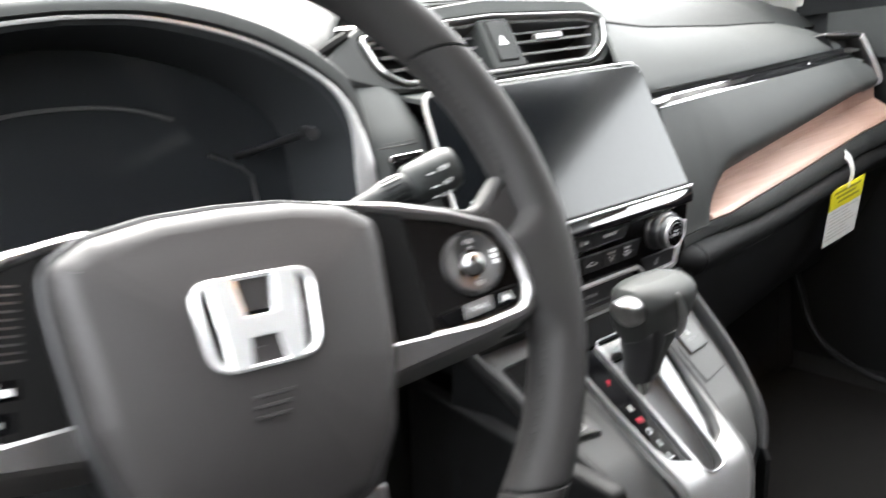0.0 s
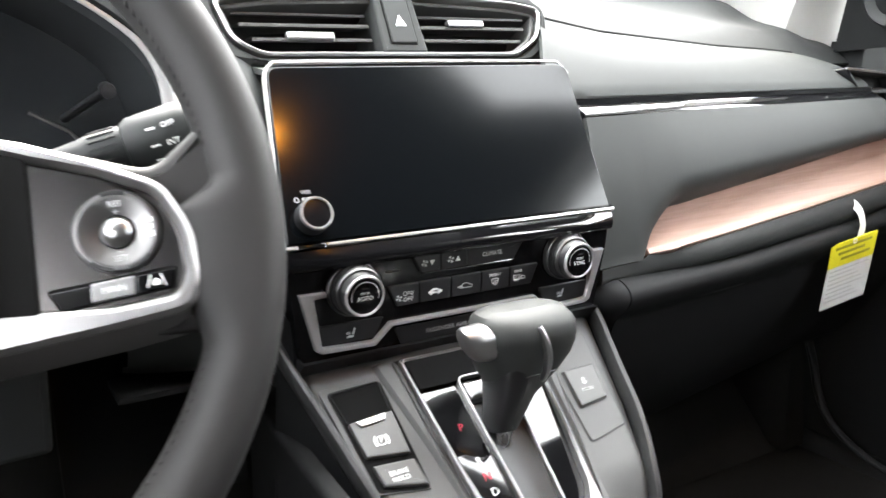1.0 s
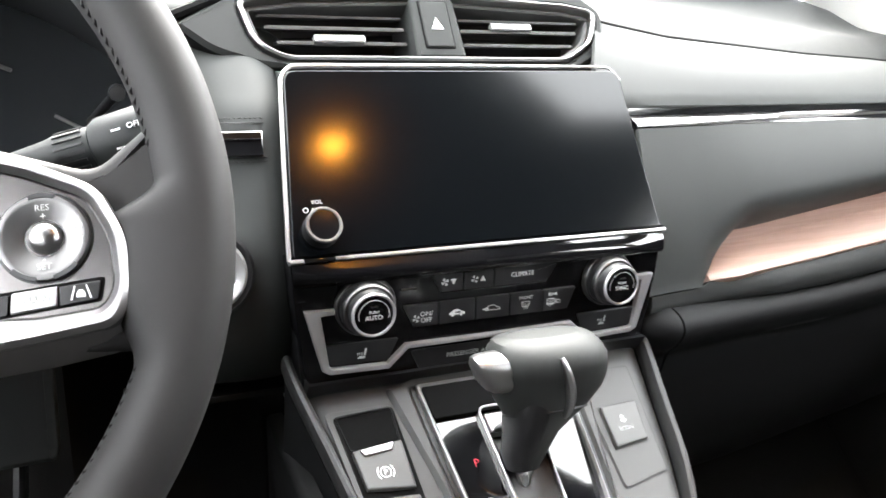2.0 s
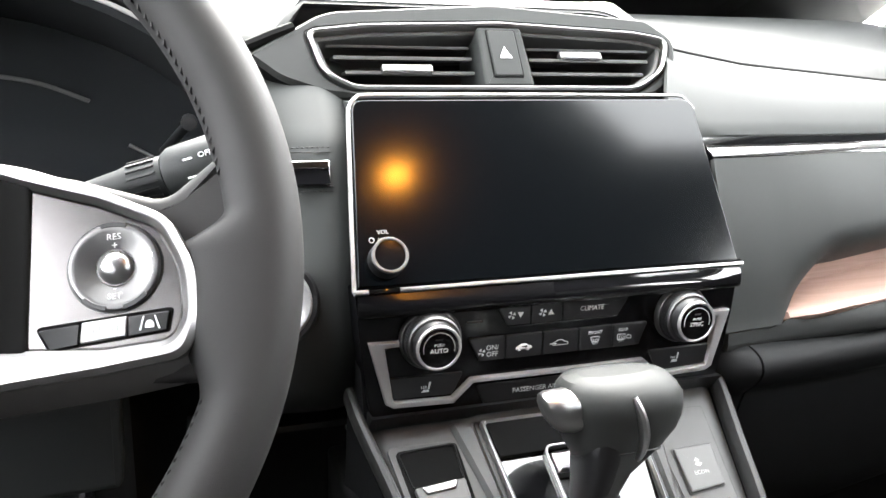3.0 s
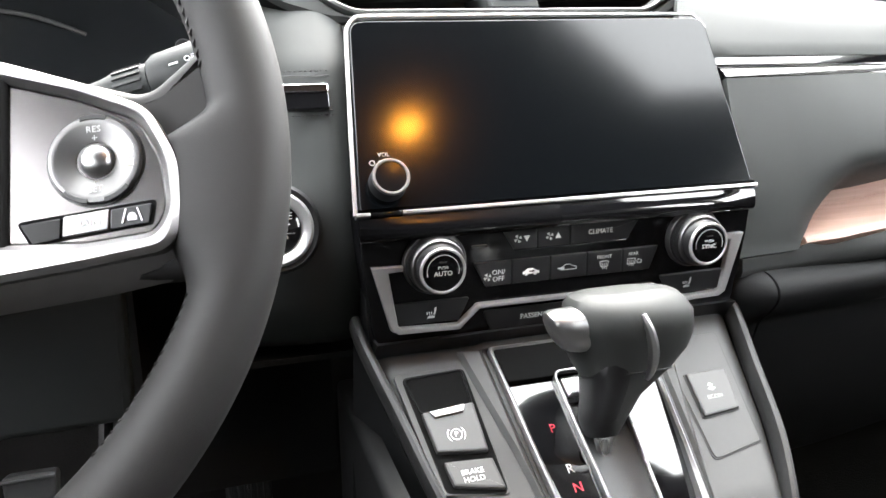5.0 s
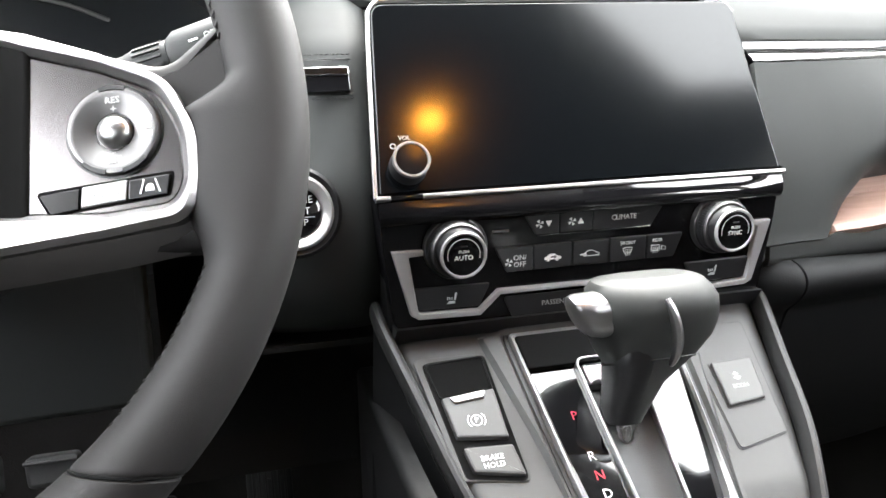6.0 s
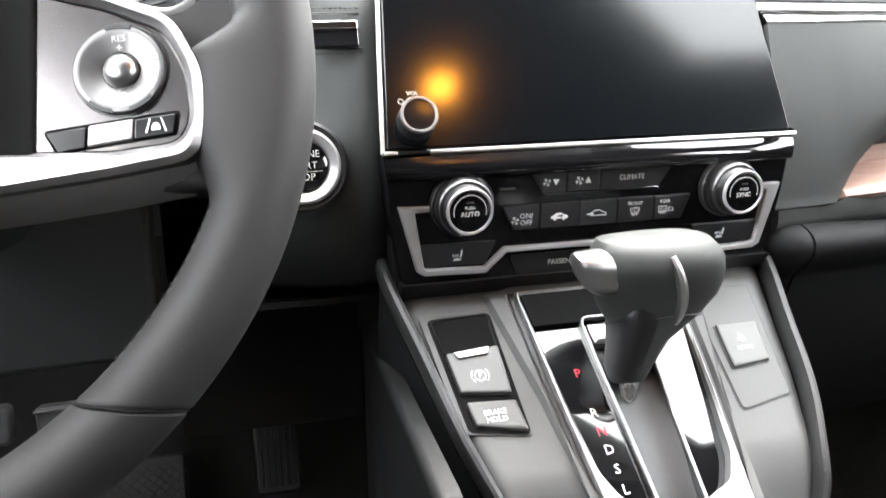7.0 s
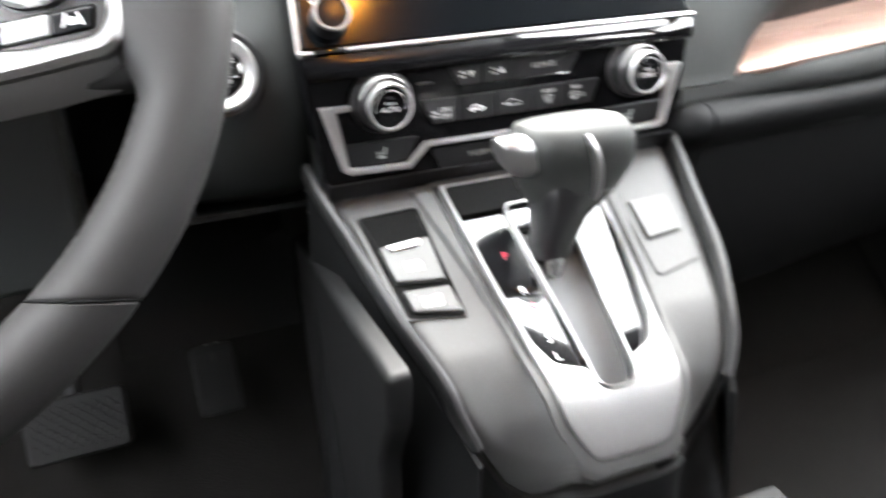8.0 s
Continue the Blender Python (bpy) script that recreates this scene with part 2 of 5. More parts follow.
def sheet(f, nu, nv, thick=0.004):
    """A solid sheet: f(u, v) gives points for u, v from 0 to 1; the thickness goes behind it."""
    pts = [[Vector(f(i / nu, j / nv)) for j in range(nv + 1)] for i in range(nu + 1)]
    bm = bmesh.new()
    front, back = {}, {}
    for i in range(nu + 1):
        for j in range(nv + 1):
            du = pts[min(i + 1, nu)][j] - pts[max(i - 1, 0)][j]
            dv = pts[i][min(j + 1, nv)] - pts[i][max(j - 1, 0)]
            n = du.cross(dv)
            n = n.normalized() if n.length > 1e-12 else Vector((0, -1, 0))
            front[i, j] = bm.verts.new(pts[i][j])
            back[i, j] = bm.verts.new(pts[i][j] - n * thick)
    for i in range(nu):
        for j in range(nv):
            bm.faces.new((front[i, j], front[i + 1, j], front[i + 1, j + 1], front[i, j + 1]))
            bm.faces.new((back[i, j], back[i, j + 1], back[i + 1, j + 1], back[i + 1, j]))
    for i in range(nu):
        bm.faces.new((front[i, 0], back[i, 0], back[i + 1, 0], front[i + 1, 0]))
        bm.faces.new((front[i, nv], front[i + 1, nv], back[i + 1, nv], back[i, nv]))
    for j in range(nv):
        bm.faces.new((front[0, j], front[0, j + 1], back[0, j + 1], back[0, j]))
        bm.faces.new((front[nu, j], back[nu, j], back[nu, j + 1], front[nu, j + 1]))
    return bm


def box(x0, y0, z0, x1, y1, z1, bevel=0.0, bm=None):
    bm2 = bmesh.new()
    bmesh.ops.create_cube(bm2, size=1.0, matrix=Matrix.Translation(((x0 + x1) / 2, (y0 + y1) / 2, (z0 + z1) / 2)) @ Matrix.Diagonal((abs(x1 - x0), abs(y1 - y0), abs(z1 - z0), 1)))
    if bevel:
        bmesh.ops.bevel(bm2, geom=list(bm2.edges), offset=bevel, segments=2, affect="EDGES", profile=0.5)
    return bm2


def hexa(a, b):
    """A solid between two quads of four corners each."""
    return loft([a, b])


def words(text, size, m, mat, parent, depth=0.0003, name="lettering", align="CENTER", squeeze=1.0):
    """Printed or moulded characters, centred on the frame m."""
    cu = bpy.data.curves.new(name, "FONT")
    cu.body, cu.size, cu.align_x, cu.align_y, cu.extrude = text, size, align, "CENTER", depth
    cu.resolution_u = 2
    tmp = new("tmp", cu)
    me = bpy.data.meshes.new_from_object(tmp.evaluated_get(bpy.context.evaluated_depsgraph_get()))
    bpy.data.objects.remove(tmp)
    bm = bmesh.new()
    bm.from_mesh(me)
    bpy.data.meshes.remove(me)
    bm.transform(Matrix.Diagonal((squeeze, 1, 1, 1)))
    return part(name, bm, mat, parent, m=m)


def lerp(a, b, t):
    return a + (b - a) * t


def curve(x, knots):
    """Straight pieces between (x, value) knots."""
    if x <= knots[0][0]:
        return knots[0][1]
    for (a, p), (b, q) in zip(knots, knots[1:]):
        if x <= b:
            return lerp(p, q, (x - a) / (b - a))
    return knots[-1][1]


def smoothed(pts, n=6):
    """A smooth line through points."""
    pts = [Vector(p) for p in pts]
    out = []
    for i in range(len(pts) - 1):
        p0, p1, p2, p3 = pts[max(i - 1, 0)], pts[i], pts[i + 1], pts[min(i + 2, len(pts) - 1)]
        for j in range(n):
            t = j / n
            out.append(0.5 * (2 * p1 + (p2 - p0) * t + (2 * p0 - 5 * p1 + 4 * p2 - p3) * t * t + (3 * p1 - p0 - 3 * p2 + p3) * t ** 3))
    return out + [pts[-1]]


# ---------------------------------------------------------------- the cabin's shell
ground = part("ground", plate(rect(-400, -400, 400, 400), -0.62, -0.60, 0.001), ASPHALT)
tagged(ground, "grey asphalt ground outside the car", "ground", kind="structure")

floor = part("floor", box(-0.80, -1.9, 0.10, 0.80, 0.66, 0.16), CARPET)
tagged(floor, "black carpeted car floor", "floor", kind="structure")
toe = part("wall_toe_board", hexa([(-0.80, 0.28, 0.162), (0.80, 0.28, 0.162), (0.80, 0.60, 0.50), (-0.80, 0.60, 0.50)], [(-0.80, 0.60, 0.162), (0.80, 0.60, 0.162), (0.80, 0.64, 0.50), (-0.80, 0.64, 0.50)]), CARPET)
tagged(toe, "black carpeted sloping toe board", "wall", kind="structure")
firewall = part("wall_front", box(-0.80, 0.66, 0.10, 0.80, 0.70, 0.84), DARKER)
tagged(firewall, "black bulkhead under the windscreen", "wall", kind="structure")
rear = part("wall_rear", box(-0.82, -1.94, 0.10, 0.82, -1.90, 1.22), SIDE)
tagged(rear, "dark plain trim closing the cabin behind", "wall", kind="structure")


def header(x):
    """How far forward the unseen roof's front edge lies: bowed with the windscreen, stepped to shape reflections."""
    a = min(abs(x), 0.49)
    s = min(1, max(0, (a - 0.17) / 0.11))
    return -0.195 - 0.160 * s * s * (3 - 2 * s) - 0.26 * max(0, a - 0.28) + 0.35 * max(0, abs(x) - 0.50)


def roof_ring(v):
    inner = [(-0.66, 1.13), (-0.60, 1.16), (-0.48, 1.198), (-0.36, 1.214), (-0.28, 1.222), (-0.22, 1.227), (-0.17, 1.230), (0, 1.235)]
    inner = inner + [(-x, z) for x, z in inner[-2::-1]]
    return [(x, lerp(header(x), -1.94, v), z) for x, z in inner] + [(x, lerp(header(x), -1.94, v), z + 0.010) for x, z in inner[::-1]]


ceiling = part("ceiling", loft([roof_ring(v) for v in (0, 0.03, 0.2, 0.5, 1)]), HEAD)
tagged(ceiling, "grey cloth headliner", "ceiling", kind="structure")


def side_wall(s, name):
    ob = part(name, box(s * 0.795, -1.94, 0.10, s * 0.84, 0.70, 0.80), SIDE)
    tagged(ob, "dark lower side of the cabin", "wall", kind="structure")
    for nm, y0, y1, top0, top1 in (("b", -0.76, -0.92, -0.70, -0.84), ("c", -1.10, -1.94, -1.02, -1.94)):
        q = lambda x, ya, yb, z: [(s * x, ya, z), (s * (x + 0.05), ya, z), (s * (x + 0.05), yb, z), (s * x, yb, z)]
        p = part("trim_pillar_" + nm, loft([q(0.785, y0, y1, 0.80), q(0.72, lerp(y0, top0, 0.6), lerp(y1, top1, 0.6), 1.0), q(0.655, top0, top1, 1.14)]), PILLAR)
        tagged(p, "light grey pillar trim between the side windows", "pillar", kind="structure")


def roof_rail(s, name):
    rail = sweep(smoothed([(s * 0.715, 0.02, 1.005), (s * 0.700, -0.14, 1.068), (s * 0.684, -0.30, 1.105), (s * 0.672, -0.66, 1.135), (s * 0.665, -1.20, 1.145), (s * 0.665, -1.92, 1.13)], 4), 0.055, 0.085, 12, 3.0)
    tagged(part(name, rail, PILLAR), "light grey roof rail trim over the side windows", "trim", kind="structure")


roof_rail(1, "trim_roof_rail_right")
roof_rail(-1, "trim_roof_rail_left")
side_wall(1, "wall_right")
side_wall(-1, "wall_left")

# ---------------------------------------------------------------- windows
def pane(name, quad, label):
    n = (Vector(quad[1]) - Vector(quad[0])).cross(Vector(quad[3]) - Vector(quad[0])).normalized() * 0.004
    ob = part(name, hexa(quad, [Vector(p) + n for p in quad]), PANE)
    ob.visible_shadow = False
    return tagged(ob, label, "window", kind="structure")


screen_glass = part("window_1", sheet(lambda u, v: Vector((lerp(lerp(-0.76, -0.62, v), lerp(0.76, 0.62, v), u), lerp(0.64 - 0.25 * (1.5 * u - 0.75) ** 2, header(1.24 * u - 0.62) + 0.004, v), lerp(0.862, 1.243 - 0.20 * (1.24 * u - 0.62) ** 2, v) + 0.03 * math.sin(math.pi * v))), 16, 10, 0.004), PANE)
screen_glass.visible_shadow = False
tagged(screen_glass, "clear raked windscreen", "window", kind="structure")
pane("window_2", [(0.80, 0.20, 0.82), (0.80, -0.72, 0.82), (0.665, -0.66, 1.13), (0.69, -0.18, 1.13)], "clear passenger side window")
frit = part("trim_frit", hexa([(-0.76, 0.60, 0.862), (0.76, 0.60, 0.862), (0.73, 0.36, 0.957), (-0.73, 0.36, 0.957)], [(-0.76, 0.606, 0.864), (0.76, 0.606, 0.864), (0.73, 0.364, 0.960), (-0.73, 0.364, 0.960)]), DARKER)
tagged(frit, "black band along the windscreen's lower edge", "trim", kind="structure")


def a_pillar(s, name):
    q = lambda x, y, z, w, d, e: [(s * x, y - d, z), (s * (x + w), y - e, z), (s * (x + w), y + d, z), (s * (x - 0.02), y + d, z)]
    path = [q(0.72, 0.44, 0.74, 0.10, 0.12, 0.185), q(0.715, 0.36, 0.86, 0.10, 0.09, 0.125), q(0.68, 0.12, 1.02, 0.09, 0.07, 0.05), q(0.635, -0.14, 1.15, 0.08, 0.06, 0.036), q(0.61, -0.30, 1.22, 0.08, 0.06, 0.036)]
    return tagged(part(name, loft(path), PILLAR), "light grey windscreen pillar trim", "pillar", kind="structure")


a_pillar(1, "trim_pillar_right")
a_pillar(-1, "trim_pillar_left")


# ---------------------------------------------------------------- dashboard
def fold(x):
    return Vector((x, 0.115 + 0.18 * (x - 0.155), curve(x, [(0.13, 0.806), (0.155, 0.802), (0.23, 0.793), (0.43, 0.783), (0.55, 0.780), (0.72, 0.772)])))


def strip_line(x, z):
    return Vector((x, 0.046 + 0.165 * (min(x, 0.64) - 0.141), z))


def wood_y(x):
    return 0.025 + 0.165 * (min(x, 0.66) - 0.19)


def wood_top(x):
    return curve(x, [(0.186, 0.6005), (0.212, 0.6150), (0.240, 0.6315), (0.30, 0.6365), (0.45, 0.6480), (0.645, 0.6645), (0.78, 0.678)])


def wood_low(x):
    return curve(x, [(0.19, 0.602), (0.30, 0.605), (0.44, 0.610), (0.68, 0.621), (0.78, 0.634)])


X0, X1 = 0.1335, 0.772
dashboard = thing("dashboard", (0, 0.2, 0.55), "dark grey grained dashboard with soft stitched panels and wood trim", "dashboard")


def crown(x):
    return curve(x, [(-0.80, 0.82), (-0.72, 0.844), (-0.64, 0.876), (0.60, 0.879), (0.64, 0.876), (0.67, 0.870), (0.69, 0.860), (0.705, 0.8495), (0.72, 0.840), (0.738, 0.833), (0.80, 0.825)])


def top_cover(u, v):
    x = lerp(0.139, 0.785, u)
    f = fold(x)
    k = min(1, max(0, (x - 0.62) / 0.10))
    pts = [f + Vector((0, 0.004, -0.006)), f + Vector((0, 0.004, 0.0)), Vector((x, f.y + 0.045, lerp(f.z, crown(x), lerp(0.32, 0.50, k)))), Vector((x, f.y + 0.10, lerp(f.z, crown(x), lerp(0.52, 0.70, k)))), Vector((x, max(f.y + 0.16, 0.38), crown(x))), Vector((x, 0.48, crown(x) + 0.002)), Vector((x, 0.66, crown(x) - 0.03))]
    s = smoothed(pts, 6)
    i = v * (len(s) - 1)
    return s[int(i)]


part("top_cover", sheet(top_cover, 40, 30), DASH, dashboard)


def centre_cover(u, v):
    x = lerp(-0.785, 0.149, u)
    dip_in = min(1, max(0, (-0.14 - x) / 0.03)) * (1 - min(1, max(0, (-0.208 - x) / 0.05)))
    f = Vector((x, 0.135 - 0.024 * dip_in, 0.838 - 0.031 * dip_in + 0.010 * min(1, max(0, (-0.208 - x) / 0.05))))
    if x > 0.09:
        f = f.lerp(Vector((x, 0.118, 0.803)), ((x - 0.09) / 0.059) ** 2)
    pts = [f + Vector((0, 0.006, -0.004 - (0.021 * dip_in if x > -0.195 else 0))), f, Vector((x, 0.20, 0.856)), Vector((x, 0.30, crown(x) - 0.008)), Vector((x, 0.39, crown(x))), Vector((x, 0.48, crown(x) + 0.002)), Vector((x, 0.66, crown(x) - 0.03))]
    s = smoothed(pts, 6)
    return s[int(v * (len(s) - 1))]


part("fold_seam", sweep([fold(0.147 + 0.0200 * i) + Vector((0, -0.0008, 0.0036)) for i in range(24)], 0.0044, 0.0036, 6), PIT, dashboard)
part("centre_cover", sheet(centre_cover, 120, 24), DASH, dashboard)


def upper_panel(u, v):
    x = lerp(lerp(X0, 0.115, min(1, max(0, (v - 0.22) / 0.35))), curve(v, [(0, 0.612), (0.15, 0.636), (0.4, 0.656), (1, 0.674)]), u)
    a, b = fold(x), strip_line(x, 0.7335)
    p = a.lerp(b, v)
    near = min(1, max(0, (x - X0) / 0.12))
    return p + Vector((0, -1, 0.55)) * ((0.003 + 0.003 * near * near * (3 - 2 * near)) * math.sin(math.pi * v)) + Vector((0, 0.006 * max(0, (v - 0.93) / 0.07), 0))


part("upper_panel", sheet(upper_panel, 40, 18), SOFT, dashboard)


def lower_panel(u, v):
    x = lerp(curve(v, [(0, 0.1318), (0.3, 0.1290), (1, 0.1260)]), curve(v, [(0, 0.676), (0.3, 0.694), (1, 0.706)]), u)
    a = strip_line(x, 0.7198) + Vector((0, -0.0118, 0))
    zb = 0.598 if x < 0.186 else wood_top(x) + 0.0025
    b = Vector((x, wood_y(x) - lerp(0.003, 0.012, min(1, max(0, (x - 0.15) / 0.12))), zb))
    p = a.lerp(b, v)
    return p + Vector((0, -0.007 * math.sin(math.pi * min(1, v * 1.05)), 0)) + Vector((0, 0.034 * max(0, (v - 0.62) / 0.38) ** 2 * min(1, max(0, (x - 0.185) / 0.05)), 0))


part("lower_panel", sheet(lower_panel, 70, 36), SOFT, dashboard)
def gloss_strip(u, v):
    """A short upright face over a long one that slopes out towards the cabin."""
    knots = ((0.002, 0.7332), (0.0, 0.7338), (0.0004, 0.7315), (0.0008, 0.7292), (-0.0024, 0.7274), (-0.0058, 0.7256), (-0.0092, 0.7238), (-0.0112, 0.7227), (-0.0118, 0.7221), (-0.0112, 0.7213), (-0.0100, 0.7209))
    y, z = knots[int(round(v * 10))]
    return strip_line(lerp(0.1322, 0.674, u), z) + Vector((0, y, 0))


part("gloss_strip", sheet(gloss_strip, 40, 10, 0.003), PIANO, dashboard, "glossy black trim strip")
part("strip_joint", sweep([strip_line(0.1335 + 0.0270 * i, 0.7200) + Vector((0, -0.0118, 0)) for i in range(21)], 0.0022, 0.0022, 6), PIT, dashboard)
part("strip_backing", sheet(lambda u, v: strip_line(lerp(X0, 0.672, u), lerp(0.708, 0.738, 1 - v)) + Vector((0, 0.008, 0)), 30, 2), DARKER, dashboard)


def wood_trim(u, v):
    x = lerp(0.186, 0.752, u)
    zt, zb = wood_top(x) + 0.009 * min(1, (x - 0.186) / 0.02), wood_low(x)
    y = curve(v, [(0, 0.0215), (0.53, 0.0200), (0.59, 0.0165), (0.91, -0.0115), (0.95, -0.0125), (1.0, -0.0085)])
    return Vector((x, wood_y(x) + (y if y > 0 else y * min(1, (x - 0.180) / 0.04)), lerp(zt, zb, v)))


part("wood_bead", sweep([Vector((x, wood_y(x) - 0.0120, wood_low(x) + 0.0004)) for x in [0.218 + 0.0280 * i for i in range(20)]], 0.0034, 0.0034, 6), DARKER, dashboard)
part("wood_trim", sheet(wood_trim, 60, 50), WOOD, dashboard, "copper brown wood-grain trim")


def roll_shift(x):
    return curve(x, [(0.15, 0.003), (0.345, -0.002), (0.593, 0.002), (0.78, 0.010)])


def pad(u, v):
    x = lerp(X0, 0.757, u)
    zt = wood_low(x) - 0.001 if x > 0.19 else 0.5975
    zb = 0.5815 + roll_shift(x)
    k = min(1, max(0, (x - 0.175) / 0.10))
    return Vector((x, wood_y(x) - lerp(0.0032, 0.010, k) - 0.006 * k * math.sin(math.pi * v ** 0.9) + 0.03 * max(0, v - 0.75), lerp(zt, zb, v)))


part("lower_pad", sheet(pad, 60, 16), DASH, dashboard)


def seam_line(f, n, mat, name, r=0.00045):
    """Stitches along a line f(t)."""
    bm = bmesh.new()
    for i in range(n):
        a, b = f(i / n), f((i + 0.6) / n)
        sweep([a, (a + b) / 2 + Vector((0, -1.5 * r, 0)), b], 2 * r, 2 * r, n=5, bm=bm)
    ob = part(name, bm, mat, dashboard)
    return tagged(ob, kind="stuff")


def left_panel(u, v):
    zz = lerp(0.796, 0.552, v)
    x = lerp(curve(zz, [(0.65, -0.1200), (0.765, -0.1120), (0.78, -0.106)]), curve(zz, [(0.640, -0.225), (0.660, -0.190), (0.70, -0.190), (0.80, -0.195)]), u)
    pts = [Vector((x, 0.125, 0.802)), Vector((x, 0.088, 0.777)), Vector((x, 0.061, 0.752)), Vector((x, 0.045, 0.732)), Vector((x, 0.031, 0.69)), Vector((x, 0.021, 0.645)), Vector((x, 0.028, 0.60)), Vector((x, 0.052, 0.565)), Vector((x, 0.085, 0.552))]
    s = smoothed(pts, 6)
    p = s[int(v * (len(s) - 1))]
    return p + Vector((0, 0.05 * max(0, u - 0.25) ** 2 + 28 * max(0, x + 0.1425) ** 2, 0))


part("left_panel", sheet(left_panel, 36, 42), SOFT, dashboard)
part("upper_shoulder", sheet(lambda u, v: Vector((lerp(-0.122, 0.126, u), lerp(0.056, 0.115, v), lerp(0.762, 0.768, v))), 20, 8), SOFT, dashboard)
seam_line(lambda t: Vector((lerp(-0.1385, -0.170, t), 0.0452, 0.7345)), 10, THREAD, "stitching")
seam_line(lambda t: Vector((lerp(-0.1385, -0.172, t), 0.0352, 0.7080)), 10, THREAD, "stitching")
seam_line(lambda t: strip_line(lerp(0.14, 0.678, t), 0.7112) + Vector((0, -0.0176, 0)), 136, THREAD, "stitching")
for z, y in ((0.7318, 0.0447), (0.7108, 0.0362)):
    part("seam_groove", sweep([(-0.1385, y, z), (-0.155, y, z), (-0.172, y + 0.001, z)], 0.0012, 0.0012, 6), DARKER, dashboard)
part("left_gloss_strip", plate(rounded(rect(-0.168, -0.0065, -0.1405, 0.0065), 0.001), -0.003, 0.0010, 0.0006), PIANO, dashboard, "glossy black trim strip", local(0, 0.0360, 0.7180, 20))
# Chrome band added for the white reflection along the gloss strip's upper half.
part("left_strip_reflection", plate(rounded(rect(-0.168, -0.0036, -0.1405, 0.0018), 0.001), -0.003, 0.0020, 0.0008), CHROME, dashboard, "bright band for the gloss strip's reflection", local(0, 0.0378, 0.7246, 20))
part("end_cap", plate(rounded([(-0.085, -0.115), (0.092, -0.105), (0.094, 0.040), (0.040, 0.058), (-0.085, 0.062)], [0.01, 0.03, 0.02, 0.03, 0.01], 6), -0.02, 0.006, 0.006, 4), DASH, dashboard, m=local(0.690, 0.150, 0.700, 6))
part("under_cover", sheet(lambda u, v: Vector((lerp(-0.235, -0.128, u), lerp(0.06, 0.60, v), lerp(0.552, 0.50, v))), 4, 4), DARK, dashboard)
part("knee_panel", plate(rounded([(-0.115, -0.070), (0.1165, -0.064), (0.1225, 0.09), (-0.12, 0.09)], [0.02, 0.006, 0.006, 0.02], 6), -0.01, 0.012, 0.005, 4), KNEE, dashboard, m=local(-0.392, 0.078, 0.583, -8))
release = part("hood_release", plate(rounded([(-0.0150, -0.010), (0.0130, -0.009), (0.0150, 0.009), (-0.0165, 0.009)], 0.004, 4), -0.006, 0.006, 0.003, 3), SIDE, dashboard, "small black release lever", local(-0.3345, 0.060, 0.4910, 12))
part("lever_lip", sweep([(-0.3500, 0.0535, 0.4990), (-0.3345, 0.0525, 0.4995), (-0.3200, 0.0535, 0.4990)], 0.003, 0.003, 8), SIDE, release)
part("fuse_cover", plate(rounded(rect(-0.020, -0.013, 0.012, 0.011), 0.004, 4), -0.008, 0.006, 0.003, 3), SIDE, dashboard, m=local(-0.378, 0.062, 0.4905, 6))
# Black bar stands for the shadow between dash top and vent hood.
part("hood_shade_bar", sweep(smoothed([(-0.1920, 0.108, 0.7985), (-0.1800, 0.108, 0.8030), (-0.1640, 0.109, 0.8100), (-0.1500, 0.111, 0.8155)], 4), 0.0110, 0.0080, 8), PIT, dashboard)
# Matt black block added for the dark of the footwell behind the column.
part("column_shade_block", box(-0.272, 0.12, 0.44, -0.14, 0.14, 0.660), PIT, dashboard)

glove = thing("glove_box", (0.45, 0.1, 0.40), "black plastic glove box under the dashboard pad", "glove box")


ROLL = smoothed([(0, 0.012, 0.5800), (0, -0.006, 0.5795), (0, -0.0165, 0.5745), (0, -0.0185, 0.5670), (0, -0.0110, 0.5575), (0, 0.0000, 0.5480), (0, 0.0080, 0.5300), (0, 0.026, 0.49), (0, 0.060, 0.43), (0, 0.110, 0.37)], 5)


def roll_face(x, v):
    """The rounded upper edge of the glove box and its lid below, a point at x."""
    i = v * (len(ROLL) - 1)
    p = ROLL[int(i)].lerp(ROLL[min(int(i) + 1, len(ROLL) - 1)], i - int(i))
    return Vector((x, wood_y(x) + p.y, p.z + roll_shift(x)))


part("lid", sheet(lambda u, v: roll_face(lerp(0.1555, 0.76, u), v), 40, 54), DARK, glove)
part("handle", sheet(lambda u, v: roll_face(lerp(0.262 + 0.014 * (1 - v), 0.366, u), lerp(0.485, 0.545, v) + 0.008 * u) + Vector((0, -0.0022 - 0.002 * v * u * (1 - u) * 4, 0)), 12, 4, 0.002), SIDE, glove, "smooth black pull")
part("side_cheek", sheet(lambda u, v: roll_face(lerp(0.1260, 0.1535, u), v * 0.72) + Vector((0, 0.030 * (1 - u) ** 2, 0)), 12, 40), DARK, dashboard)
part("cheek_gap", sheet(lambda u, v: roll_face(lerp(0.1530, 0.1560, u), v * 0.9) + Vector((0, 0.005, 0)), 2, 40, 0.002), PIT, dashboard)

